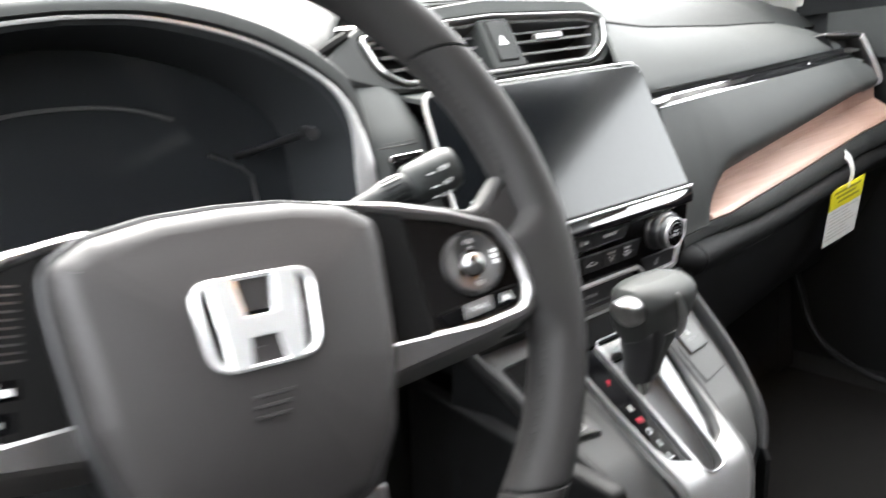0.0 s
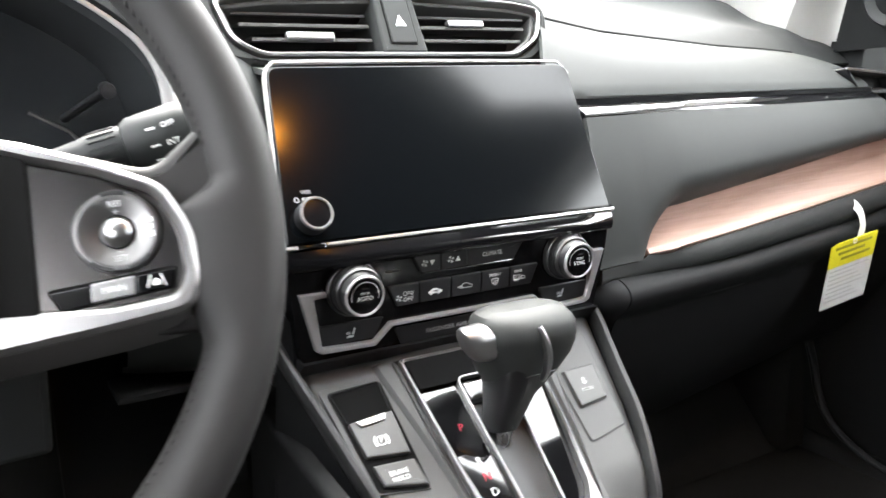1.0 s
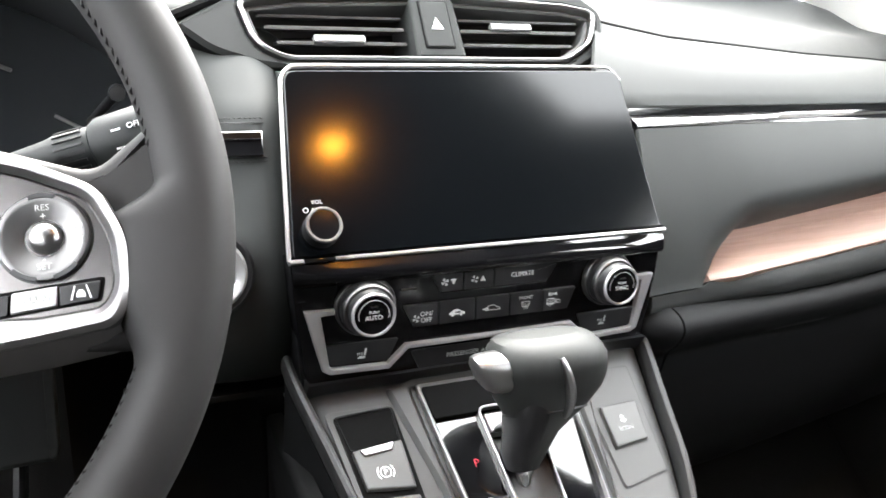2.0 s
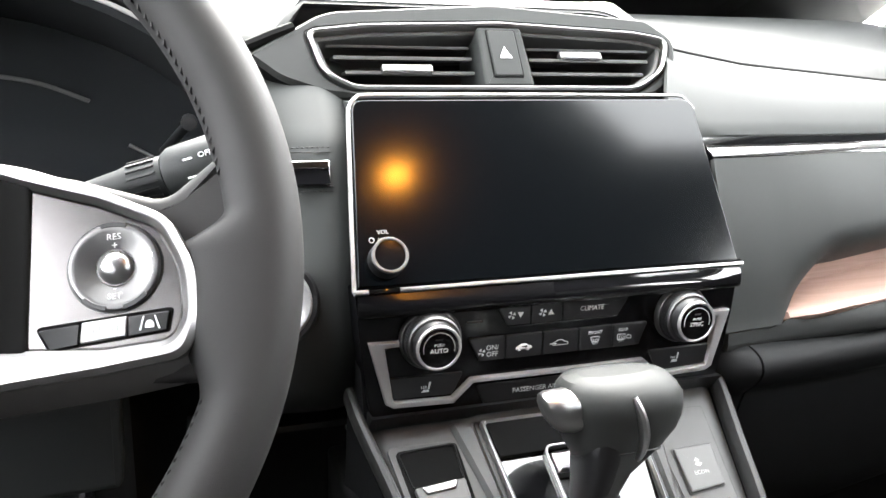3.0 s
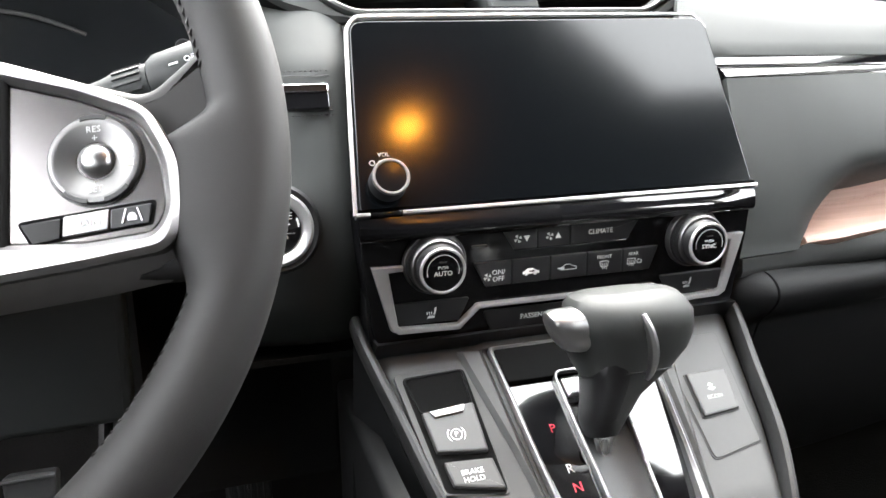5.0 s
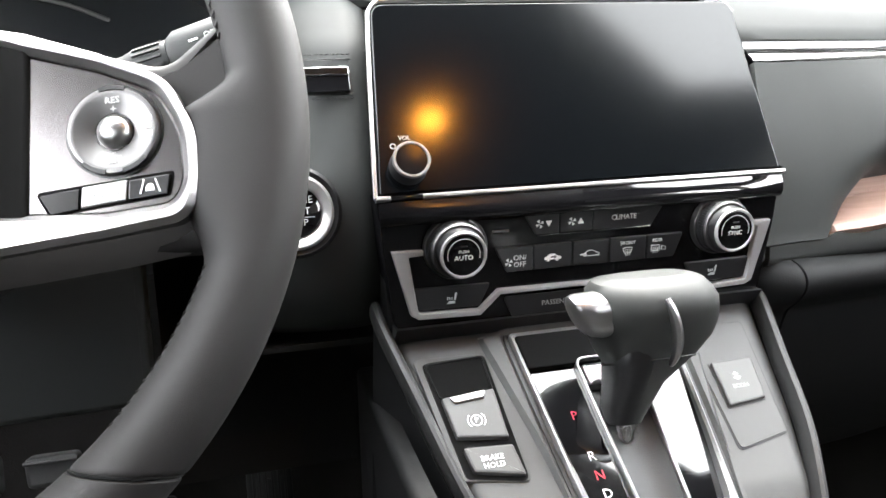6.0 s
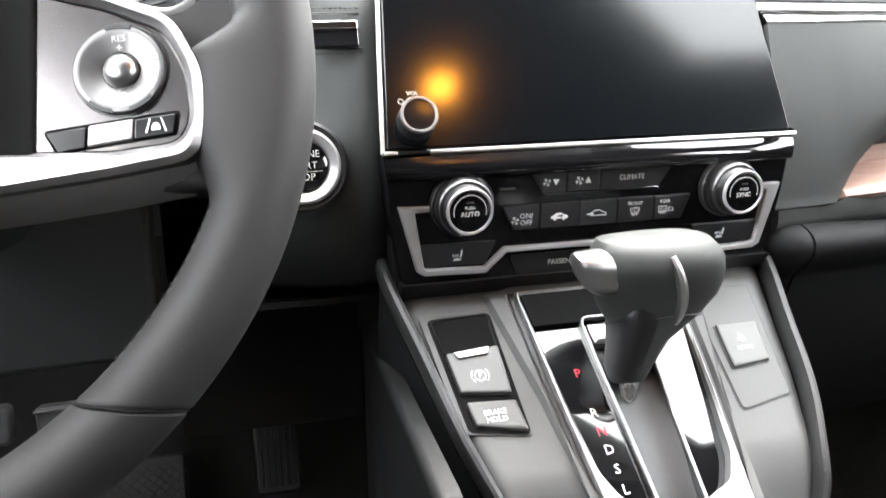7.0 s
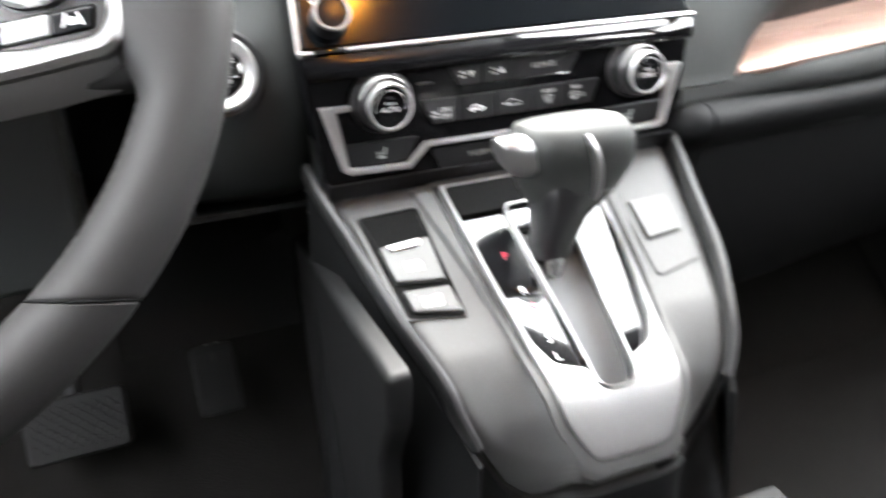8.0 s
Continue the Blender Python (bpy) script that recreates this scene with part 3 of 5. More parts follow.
# ---------------------------------------------------------------- centre air vents
VENT = local(0, 0.093, 0.780, 28)
vents = thing("centre_air_vents", (0, 0.10, 0.77), "pair of black dashboard air vents in a satin silver frame", "air vent")
hood_out = rounded([(-0.1835, 0.0160), (-0.162, -0.003), (-0.130, -0.0150), (0.118, -0.0165), (0.143, 0.002), (0.150, 0.036), (0.128, 0.0545), (0, 0.0640), (-0.128, 0.0530)], [0.003, 0.04, 0.04, 0.03, 0.03, 0.014, 0.02, 0.08, 0.05], 9)
frame_out = rounded([(-0.1425, 0.0350), (-0.1345, 0.0005), (-0.114, -0.0118), (0.104, -0.0118), (0.130, 0.004), (0.1435, 0.0350), (0.112, 0.0405), (0, 0.0458), (-0.100, 0.0412)], [0.007, 0.03, 0.03, 0.03, 0.03, 0.010, 0.03, 0.08, 0.03], 9)
frame_in = inset(frame_out, 0.0034)
part("hood", ring_frame(hood_out, frame_out, -0.045, 0.004, 0.003), DASH, vents, m=VENT)
part("frame", ring_frame(frame_out, frame_in, -0.012, 0.0075, 0.0015), SATIN, vents, "satin silver frame", VENT)
part("back", plate(frame_out, -0.046, -0.040, 0.001), DARKER, vents, m=VENT)
part("inner_lip", ring_frame(frame_in, inset(frame_in, 0.0035), -0.040, 0.001, 0.001), GUN, vents, m=VENT)
part("hazard_pod", plate(rounded([(-0.0195, -0.0090), (0.0195, -0.0090), (0.0175, 0.0415), (-0.0175, 0.0415)], 0.003), -0.04, 0.0060, 0.0025, 3), DASH, vents, m=VENT)
hz = part("hazard_button", plate(rounded([(-0.0108, -0.0010), (0.0108, -0.0010), (0.0108, 0.0375), (-0.0108, 0.0375)], 0.002), 0.0050, 0.0076, 0.001), DASH, vents, m=VENT)
part("hazard_gap", plate(rounded([(-0.0119, -0.0021), (0.0119, -0.0021), (0.0119, 0.0386), (-0.0119, 0.0386)], 0.002), 0.0050, 0.0064, 0.0003), PIT, vents, m=VENT)
part("triangle", plate([(-0.0048, 0.0135), (0.0048, 0.0135), (0, 0.0230)], 0.0070, 0.0080, 0.0002), WHITE, hz, m=VENT)
for s in (-1, 1):
    for k, (y, x_out) in enumerate(((-0.0015, 0.114), (0.0105, 0.121), (0.0225, 0.128), (0.0318, 0.132))):
        xa, xb = sorted((s * 0.0225, s * (x_out - 0.004)))
        bm = plate(rounded(rect(xa, -0.0080, xb, 0.0080), 0.002), -0.0008, 0.0012, 0.0008)
        slat = part("slat", bm, DARKER, vents, m=VENT @ pose(0, y, -0.010, -62, 0, 0))
        if k < 3:
            part("slat_edge", plate(rounded(rect(xa, -0.0090, xb, -0.0078), 0.0005), -0.0010, 0.0014, 0.0005), GUN, slat, m=VENT @ pose(0, y, -0.010, -62, 0, 0))
for x0, x1, y in ((-0.0915, -0.0545, 0.0085), (0.0475, 0.0825, 0.0215)):
    part("tab", plate(rounded(rect(x0, y - 0.0030, x1, y + 0.0030), 0.0012), -0.004, 0.0015, 0.0012), TAB, vents, "silver vent tab", VENT)

# ---------------------------------------------------------------- display unit
GLASS = local(0, 0, 0.650, 24)
display = thing("display_unit", (0, 0.03, 0.64), "wide black touch display with silver edging and a round volume dial", "display")
g_out = rounded([(-0.1350, 0.0), (0.1350, 0.0), (0.1290, 0.1265), (-0.1255, 0.1265)], [0.002, 0.002, 0.012, 0.012], 5)
part("housing", plate(inset(g_out, 0.016), -0.040, -0.0055, 0.001), DARKER, display, m=GLASS)
part("glass", plate(inset(g_out, 0.0022), -0.006, 0.0012, 0.001, 3), SCREEN, display, "dark reflective display glass", GLASS)
left_edge = smoothed([(-0.1350, 0.0, 0), (-0.1322, 0.04, 0), (-0.1290, 0.08, 0), (-0.1262, 0.113, 0), (-0.1245, 0.1205, 0), (-0.1200, 0.1258, 0), (-0.1120, 0.1275, 0), (-0.06, 0.1278, 0), (0.0, 0.1280, 0), (0.06, 0.1278, 0), (0.1130, 0.1275, 0), (0.1215, 0.1250, 0), (0.1275, 0.1170, 0)], 4)
part("silver_edge", sweep(left_edge, 0.0027, 0.0036, 8, 3.0, up=(0, 0, 1), scale=lambda t: 1.0 if t < 0.5 else 1.0 - 0.55 * (t - 0.5) * 2), SILVER, display, "thin silver edging", GLASS)
part("lower_edge", plate(rect(-0.1075, -0.0014, 0.1358, 0.0010), -0.003, 0.0026, 0.0008), SILVER, display, "thin silver edging", GLASS)
part("lower_edge_end", plate(rect(-0.1350, -0.0014, -0.1265, 0.0010), -0.003, 0.0026, 0.0008), SILVER, display, "thin silver edging", GLASS)
part("lower_edge_gap", plate(rect(-0.1265, -0.0018, -0.1075, 0.0010), -0.003, 0.0020, 0.0006), PIANO, display, m=GLASS)
VOL = GLASS @ pose(-0.1138, 0.0182, 0.001)
vol = part("volume_dial", lathe([(0.0114, 0.0), (0.0114, 0.0015), (0.0110, 0.0025), (0.0106, 0.0095), (0.0098, 0.0105)], 36), DARKER, display, m=VOL)
part("dial_ring", lathe([(0.0110, 0.0105), (0.0111, 0.0122), (0.0106, 0.0130), (0.0096, 0.0130), (0.0089, 0.0118)], 40), TAB, vol, "silver ring", VOL)
part("dial_cap", lathe([(0.0092, 0.0100), (0.0092, 0.0121), (0.0040, 0.0124), (0.0005, 0.0124)], 32), FASCIA, vol, m=VOL)
words("VOL", 0.0038, GLASS @ pose(-0.1138, 0.0360, 0.0014), GREYPR, display, 0.0001)
words("AUDIO", 0.0036, GLASS @ pose(-0.1122, 0.0312, 0.0014), GREYPR, display, 0.0001)
part("power_mark", ring_frame([(0.0018 * math.cos(a * 0.524), 0.0018 * math.sin(a * 0.524)) for a in range(12)], [(0.0013 * math.cos(a * 0.524), 0.0013 * math.sin(a * 0.524)) for a in range(12)], 0, 0.0002, 0.00005), GREYPR, display, m=GLASS @ pose(-0.1212, 0.0312, 0.0013))

# ---------------------------------------------------------------- climate panel
FACE = local(0, 0.0, 0.648, -6)
climate = thing("climate_panel", (0, 0.02, 0.57), "glossy black climate panel with two dials and a silver bracket", "climate control")
f_out = rounded([(-0.1345, 0.000), (-0.1325, -0.030), (-0.1255, -0.080), (0.1255, -0.080), (0.1325, -0.030), (0.1345, 0.000)], [0.001, 0.004, 0.006, 0.006, 0.004, 0.001])
part("fascia", plate(f_out, -0.05, -0.0005, 0.0015), FASCIA, climate, m=FACE)
BROW = [Vector((0, y, z)) for y, z in ((-0.0010, 0.0), (-0.0026, 0.0013), (-0.0042, 0.0026), (-0.0060, 0.0038), (-0.0078, 0.0045), (-0.0095, 0.0047), (-0.0110, 0.0043), (-0.0122, 0.0030), (-0.0128, 0.0))]


def brow(u, v):
    p = BROW[min(len(BROW) - 1, int(round(v * (len(BROW) - 1))))]
    taper = 1 - 0.55 * max(0, abs(2 * u - 1) - 0.80) / 0.20
    return Vector((lerp(-0.1335, 0.1335, u), p.y, p.z * taper))


part("brow", sheet(lambda u, v: brow(0.47 * u, v), 24, len(BROW) - 1, 0.002), FASCIA, climate, m=FACE)
part("brow_gloss", sheet(lambda u, v: brow(0.47 + 0.53 * u, v), 24, len(BROW) - 1, 0.002), PIANO, climate, "glossy black rounded brow", FACE)
part("indicator", plate(rounded(rect(-0.0648, -0.0234, -0.0545, -0.0220), 0.0008), -0.001, 0.0006, 0.0002), GUN, climate, m=FACE)


def bracket(s):
    mirror = Matrix.Diagonal((s, 1, 1, 1))
    o = [(-0.1275, -0.0295), (-0.1085, -0.0300), (-0.1085, -0.0330), (-0.1175, -0.0335), (-0.1125, -0.0675), (-0.1110, -0.0690), (-0.0745, -0.0705), (-0.0620, -0.0590), (0.0, -0.0595), (0.0, -0.0622), (-0.0605, -0.0620), (-0.0735, -0.0742), (-0.1120, -0.0730), (-0.1170, -0.0700)]
    bm = plate(o, -0.002, 0.0035, 0.0009)
    ob = part("bracket", bm, SILVER, climate, "satin silver bracket", FACE @ mirror)
    return ob


bracket(-1)
bracket(1)


def climate_button(name, pts, r=0.0012, z=0.0012):
    return part(name, plate(rounded(pts, r), -0.002, z, 0.0006), CLIMBUT, climate, m=FACE)


for x0, x1, sk0, sk1 in ((-0.0450, -0.0224, 0.0075, 0), (-0.0219, -0.0003, 0, 0), (0.0002, 0.0482, 0, -0.0080)):
    climate_button("button", [(x0, -0.0140), (x1, -0.0140), (x1 + sk1, -0.0266), (x0 + sk0, -0.0266)], 0.0008, 0.0016)
part("button_lip", plate(rounded([(-0.0372, -0.0264), (0.0400, -0.0264), (0.0392, -0.0278), (-0.0362, -0.0278)], 0.0005), -0.001, 0.0022, 0.0005), PIANO, climate, m=FACE)
xs = [-0.0640, -0.0390, -0.0130, 0.0125, 0.0378, 0.0640]
for i in range(5):
    climate_button("button", [(xs[i] + 0.0003, -0.0332), (xs[i + 1] - 0.0003, -0.0332), (xs[i + 1] - 0.0003 - (0.0060 if i == 4 else 0), -0.0488), (xs[i] + 0.0003 + (0.0078 if i == 0 else 0), -0.0488)], 0.0009, 0.0016)
for s in (-1, 1):
    climate_button("seat_heater_button", [(s * 0.1145, -0.0540), (s * 0.0665, -0.0545), (s * 0.0735, -0.0688), (s * 0.1120, -0.0680)])
part("airbag_lamp_panel", plate(rounded([(-0.058, -0.0650), (0.058, -0.0650), (0.052, -0.0785), (-0.052, -0.0785)], 0.002), -0.001, 0.0006, 0.0004), CLIMBUT, climate, m=FACE)
words("CLIMATE", 0.0046, FACE @ pose(0.0211, -0.0198, 0.0017), PALE, climate, 0.0001, squeeze=0.94)
words("ON/", 0.0046, FACE @ pose(-0.0478, -0.0402, 0.0017), PALE, climate, 0.0001)
words("OFF", 0.0046, FACE @ pose(-0.0478, -0.0445, 0.0017), PALE, climate, 0.0001)
words("FRONT", 0.0032, FACE @ pose(0.0247, -0.0372, 0.0017), PALE, climate, 0.0001)
words("REAR", 0.0030, FACE @ pose(0.0455, -0.0370, 0.0017), PALE, climate, 0.0001)
words("PASSENGER AIRBAG", 0.0046, FACE @ pose(-0.012, -0.0716, 0.0008), GREYPR, climate, 0.0001)


def fan_mark(x, y, r=0.0022):
    bm = bmesh.new()
    for k in range(4):
        a = k * math.pi / 2 + 0.4
        plate([(0.0003 * math.cos(a), 0.0003 * math.sin(a)), (r * math.cos(a - 0.35), r * math.sin(a - 0.35)), (r * math.cos(a + 0.45), r * math.sin(a + 0.45))], 0, 0.0002, 0.00005, 1, bm)
    part("fan_mark", bm, PALE, climate, m=FACE @ pose(x, y, 0.0016))


def flat_mark(name, polys, x, y, mat=GREYPR, base=None, z=0.0012, parent=None):
    bm = bmesh.new()
    for p in polys:
        plate(p, 0, 0.0002, 0.00005, 1, bm)
    part(name, bm, mat, parent or climate, m=(base or FACE) @ pose(x, y, z))


fan_mark(-0.0352, -0.0200, 0.0027)
fan_mark(-0.0140, -0.0200, 0.0027)
fan_mark(-0.0550, -0.0428, 0.0026)
flat_mark("down_mark", [[(-0.0021, 0.0017), (0, -0.0021), (0.0021, 0.0017)]], -0.0293, -0.0200, WHITE, None, 0.0016)
flat_mark("up_mark", [[(-0.0021, -0.0017), (0.0021, -0.0017), (0, 0.0021)]], -0.0082, -0.0200, WHITE, None, 0.0016)
CAR = [[(-0.0055, -0.001), (0.0055, -0.001), (0.0055, 0.0006), (0.0030, 0.0013), (0.0012, 0.0026), (-0.0022, 0.0026), (-0.0042, 0.0010), (-0.0055, 0.0006)], [(-0.0040, -0.0020), (-0.0022, -0.0020), (-0.0022, -0.0011), (-0.0040, -0.0011)], [(0.0020, -0.0020), (0.0038, -0.0020), (0.0038, -0.0011), (0.0020, -0.0011)]]
flat_mark("recirculation_mark", CAR, -0.0262, -0.0422, WHITE, None, 0.0016)
flat_mark("arrow_mark", [rect(-0.0018, -0.0004, 0.0006, 0.0004), [(0.0006, -0.0011), (0.0022, 0.0), (0.0006, 0.0011)]], -0.0258, -0.0415, CLIMBUT, None, 0.0019)
car_line = [(-0.0055, -0.0012), (0.0055, -0.0012), (0.0055, 0.0006), (0.0030, 0.0013), (0.0012, 0.0026), (-0.0022, 0.0026), (-0.0042, 0.0010), (-0.0055, 0.0006)]
part("fresh_air_mark", ring_frame(car_line, inset(car_line, 0.0004), 0, 0.0002, 0.00005), PALE, climate, m=FACE @ pose(-0.0004, -0.0420, 0.0016))
flat_mark("fresh_air_arrow", [rect(-0.0075, -0.0012, -0.0040, -0.0006), [(-0.0042, -0.0018), (-0.0026, -0.0009), (-0.0042, 0.0)]], -0.0004, -0.0410, PALE, None, 0.0016)


def demist_mark(name, x, y, outline):
    """A window outline with three wavy heat lines below it."""
    ob = part(name, ring_frame(outline, inset(outline, 0.0004), 0, 0.0002, 0.00005), PALE, climate, m=FACE @ pose(x, y, 0.0016))
    for i in (-1, 0, 1):
        wave = [(i * 0.0014 + 0.0003 * math.sin(k * 1.6), -0.0030 + 0.0006 * k, 0.0001) for k in range(8)]
        part("heat_line", sweep(wave, 0.0004, 0.0002, 5), PALE, ob, m=FACE @ pose(x, y, 0.0016))


demist_mark("front_demist_mark", 0.0247, -0.0424, [(-0.0024, -0.0014), (0.0024, -0.0014), (0.0034, 0.0020), (0.0017, 0.0026), (-0.0017, 0.0026), (-0.0034, 0.0020)])
demist_mark("rear_demist_mark", 0.0442, -0.0424, [(-0.0030, -0.0016), (0.0030, -0.0016), (0.0030, 0.0024), (-0.0030, 0.0024)])
part("mirror_mark", ring_frame([(0.0, -0.0010), (0.0034, -0.0014), (0.0036, 0.0008), (0.0012, 0.0016), (0.0, 0.0010)], inset([(0.0, -0.0010), (0.0034, -0.0014), (0.0036, 0.0008), (0.0012, 0.0016), (0.0, 0.0010)], 0.0004), 0, 0.0002, 0.00005), PALE, climate, m=FACE @ pose(0.0482, -0.0424, 0.0016))
SEAT = [[(-0.0030, -0.0030), (0.0020, -0.0030), (0.0022, -0.0016), (-0.0014, -0.0012)], [(0.0012, -0.0010), (0.0024, -0.0010), (0.0034, 0.0036), (0.0022, 0.0036)], rect(-0.0030, -0.0006, -0.0024, 0.0012), rect(-0.0016, -0.0006, -0.0010, 0.0012), rect(-0.0002, -0.0006, 0.0004, 0.0012)]
flat_mark("seat_mark", SEAT, -0.0912, -0.0622, PALE)
flat_mark("seat_mark", SEAT, 0.0875, -0.0616)


def climate_dial(x, word):
    at = FACE @ pose(x, -0.0297, 0)
    d = part("dial", lathe([(0.0192, 0.0), (0.0192, 0.003), (0.0184, 0.0042), (0.0174, 0.0045), (0.0170, 0.0105), (0.0162, 0.0117), (0.0148, 0.0121), (0.0143, 0.0128), (0.0139, 0.0185), (0.0122, 0.0192)], 56), DARKER, climate, m=at)
    part("dial_collar", lathe([(0.0197, 0.0), (0.0197, 0.0030), (0.0189, 0.0044), (0.0179, 0.0036)], 56), DIAL, d, "dull metal collar", at)
    part("dial_band", lathe([(0.0166, 0.0108), (0.0168, 0.0116), (0.0160, 0.0126), (0.0148, 0.0124)], 56), DIAL, d, "dull metal band", at)
    bm = bmesh.new()
    for k in range(60):
        a = 2 * math.pi * k / 60
        m = Matrix.Rotation(a, 4, "Z") @ Matrix.Translation((0.0172, 0, 0.0078))
        bmesh.ops.create_cube(bm, size=1.0, matrix=m @ Matrix.Diagonal((0.0006, 0.0007, 0.0050, 1)))
    part("dial_grip", bm, DARKER, d, m=at)
    part("dial_ring", lathe([(0.0140, 0.0186), (0.0140, 0.0198), (0.0136, 0.0205), (0.0126, 0.0205), (0.0121, 0.0197)], 56), SILVER, d, "silver ring", at)
    part("dial_cap", lathe([(0.0123, 0.017), (0.0123, 0.0198), (0.0117, 0.0201), (0.0004, 0.0201)], 40), FASCIA, d, m=at)
    arc = [(0.0097 * math.cos(radians(q)), 0.0097 * math.sin(radians(q)), 0.0202) for q in range(-15, 196, 10)]
    part("dial_arc", sweep(arc, 0.0005, 0.0004, 6), GREYPR, d, m=at)
    part("dial_lamp", plate(rect(-0.0022, 0.0048, 0.0022, 0.0058), 0.0200, 0.0203, 0.0001), CLIMBUT, d, m=at)
    words("PUSH", 0.0026, at @ pose(0, 0.0020, 0.0202), PALE, climate, 0.0001)
    words(word, 0.0040, at @ pose(0, -0.0016, 0.0202), WHITE, climate, 0.0001)


climate_dial(-0.0888, "AUTO")
climate_dial(0.0888, "SYNC")
part("lower_fascia", hexa([(-0.126, 0.004, 0.570), (0.126, 0.004, 0.570), (0.126, 0.06, 0.570), (-0.126, 0.06, 0.570)], [(-0.128, 0.040, 0.535), (0.128, 0.040, 0.535), (0.128, 0.09, 0.535), (-0.128, 0.09, 0.535)]), DARKER, climate)
part("side_body", hexa([(-0.127, 0.020, 0.55), (0.127, 0.020, 0.55), (0.127, 0.14, 0.55), (-0.127, 0.14, 0.55)], [(-0.132, 0.014, 0.648), (0.132, 0.014, 0.648), (0.132, 0.14, 0.648), (-0.132, 0.14, 0.648)]), DARKER, climate)

# ---------------------------------------------------------------- start button
START = local(-0.1795, 0.0185, 0.6438, 8)
start = thing("start_button", (-0.172, 0.03, 0.62), "round push start button with a chrome ring", "push button")
part("surround", lathe([(0.0270, -0.004), (0.0270, 0.0010), (0.0250, 0.0030), (0.0225, 0.0020), (0.0220, -0.002)], 40), DARKER, start, m=START)
part("ring", lathe([(0.0222, -0.004), (0.0222, 0.0035), (0.0205, 0.0055), (0.0165, 0.0040), (0.0152, 0.0020), (0.0150, -0.002)], 44), SILVER, start, "chrome ring", START)
cap = part("cap", lathe([(0.0150, -0.004), (0.0150, 0.0022), (0.0135, 0.0032), (0.0005, 0.0034)], 40), PIANO, start, m=START)
for i, w in enumerate(("ENGINE", "START", "STOP")):
    words(w, 0.0058, START @ pose(0, 0.0068 - 0.0066 * i, 0.0036), GREYPR, cap, 0.0001)
part("divider", plate(rect(-0.011, -0.0002, 0.011, 0.0002), 0.0030, 0.0037, 0.0001), GREYPR, cap, m=START @ pose(0, -0.0032, 0))

# ---------------------------------------------------------------- centre console
CONS = pose(0, 0.003, 0.549, 39, 0, 0)
console = thing("centre_console", (0, -0.02, 0.162), "grey painted centre console sloping down from the climate panel", "centre console")


def half(v):
    return curve(v, [(-0.20, 0.080), (-0.150, 0.0930), (-0.104, 0.1000), (-0.064, 0.1105), (0.0, 0.1225), (0.03, 0.1300)])


def nose_half(y):
    return curve(y, [(-0.190, 0.026), (-0.186, 0.036), (-0.178, 0.052), (-0.168, 0.066), (-0.155, 0.079), (-0.140, 0.0895), (-0.124, 0.0955), (-0.108, 0.0985), (-0.064, 0.1105), (0.0, 0.1225), (0.042, 0.1320)])


def panel_drop(x, y):
    d = max(0, -(y + 0.106))
    out = min(1, max(0, (abs(x) - 0.036) / 0.034))
    return -2.3 * d ** 1.55 * out * (2 - out) - 0.9 * max(0, -(y + 0.178 - 0.60 * max(0, abs(x) - 0.035))) * min(1, max(0, (abs(x) - 0.036) / 0.012))


def top_surface(u, v):
    y = lerp(0.042, -0.190, v)
    w = nose_half(y)
    x = lerp(-w, w, u)
    edge = max(0, abs(u - 0.5) * 2 - 0.92) / 0.08
    well = 0.022 if -0.158 < y < 0.008 and abs(x) < curve(y, [(-0.158, 0.030), (-0.13, 0.0405), (-0.075, 0.0460), (0.0105, 0.0535)]) else 0
    return Vector((x, y, panel_drop(x, y) - 0.005 * edge ** 2 - well))


part("top_panel", dip(sheet(top_surface, 80, 96, -0.004)), GUN, console, "grey satin-painted top panel", CONS)


def rail(s):
    pts = smoothed([(s * (half(0.045) + 0.003), 0.045, -0.004), (s * (half(0.02) + 0.0035), 0.02, 0.001), (s * (half(-0.03) + 0.0035), -0.03, 0.0015), (s * (half(-0.08) + 0.0035), -0.08, 0.0015), (s * (half(-0.12) - 0.0005), -0.12, -0.003), (s * 0.0925, -0.138, -0.012), (s * 0.0865, -0.152, -0.024)], 5)
    return part("rail", sweep(pts, 0.0075, 0.016, 12, 2.4), SIDE, console, m=CONS)


rail(-1)
rail(1)
pad_line = rounded([(0.100, 0.519), (0.034, 0.5165), (-0.060, 0.5115), (-0.138, 0.5085), (-0.128, 0.478), (-0.098, 0.440), (-0.060, 0.300), (-0.040, 0.164), (0.150, 0.164)], [0.005, 0.04, 0.05, 0.007, 0.02, 0.03, 0.05, 0.005, 0.005], 4)
part("knee_pad", plate(pad_line, 0.0, 0.012, 0.005, 5), PADDING, console, m=Matrix(((0, 0, -1, -0.128), (1, 0, 0, 0), (0, 1, 0, 0), (0, 0, 0, 1))))
part("tunnel", loft([[(-0.105, y, 0.163), (-0.100, y, z - 0.01), (-0.092, y, z), (0.092, y, z), (0.100, y, z - 0.01), (0.105, y, 0.163)] for y, z in ((-0.14, 0.375), (-0.20, 0.362), (-0.40, 0.355), (-0.95, 0.36))]), DARK, console)
for sx in (-1, 1):
    part("tunnel_rail", sweep([(sx * 0.082, -0.16, 0.375), (sx * 0.084, -0.25, 0.366), (sx * 0.084, -0.50, 0.362)], 0.012, 0.010, 8, 3.0), GUN, console)
part("tray_ring", lathe([(0.036, 0.0), (0.036, 0.004), (0.033, 0.006), (0.031, 0.003), (0.030, -0.05)], 36), DARKER, console, m=pose(-0.035, -0.215, 0.362))


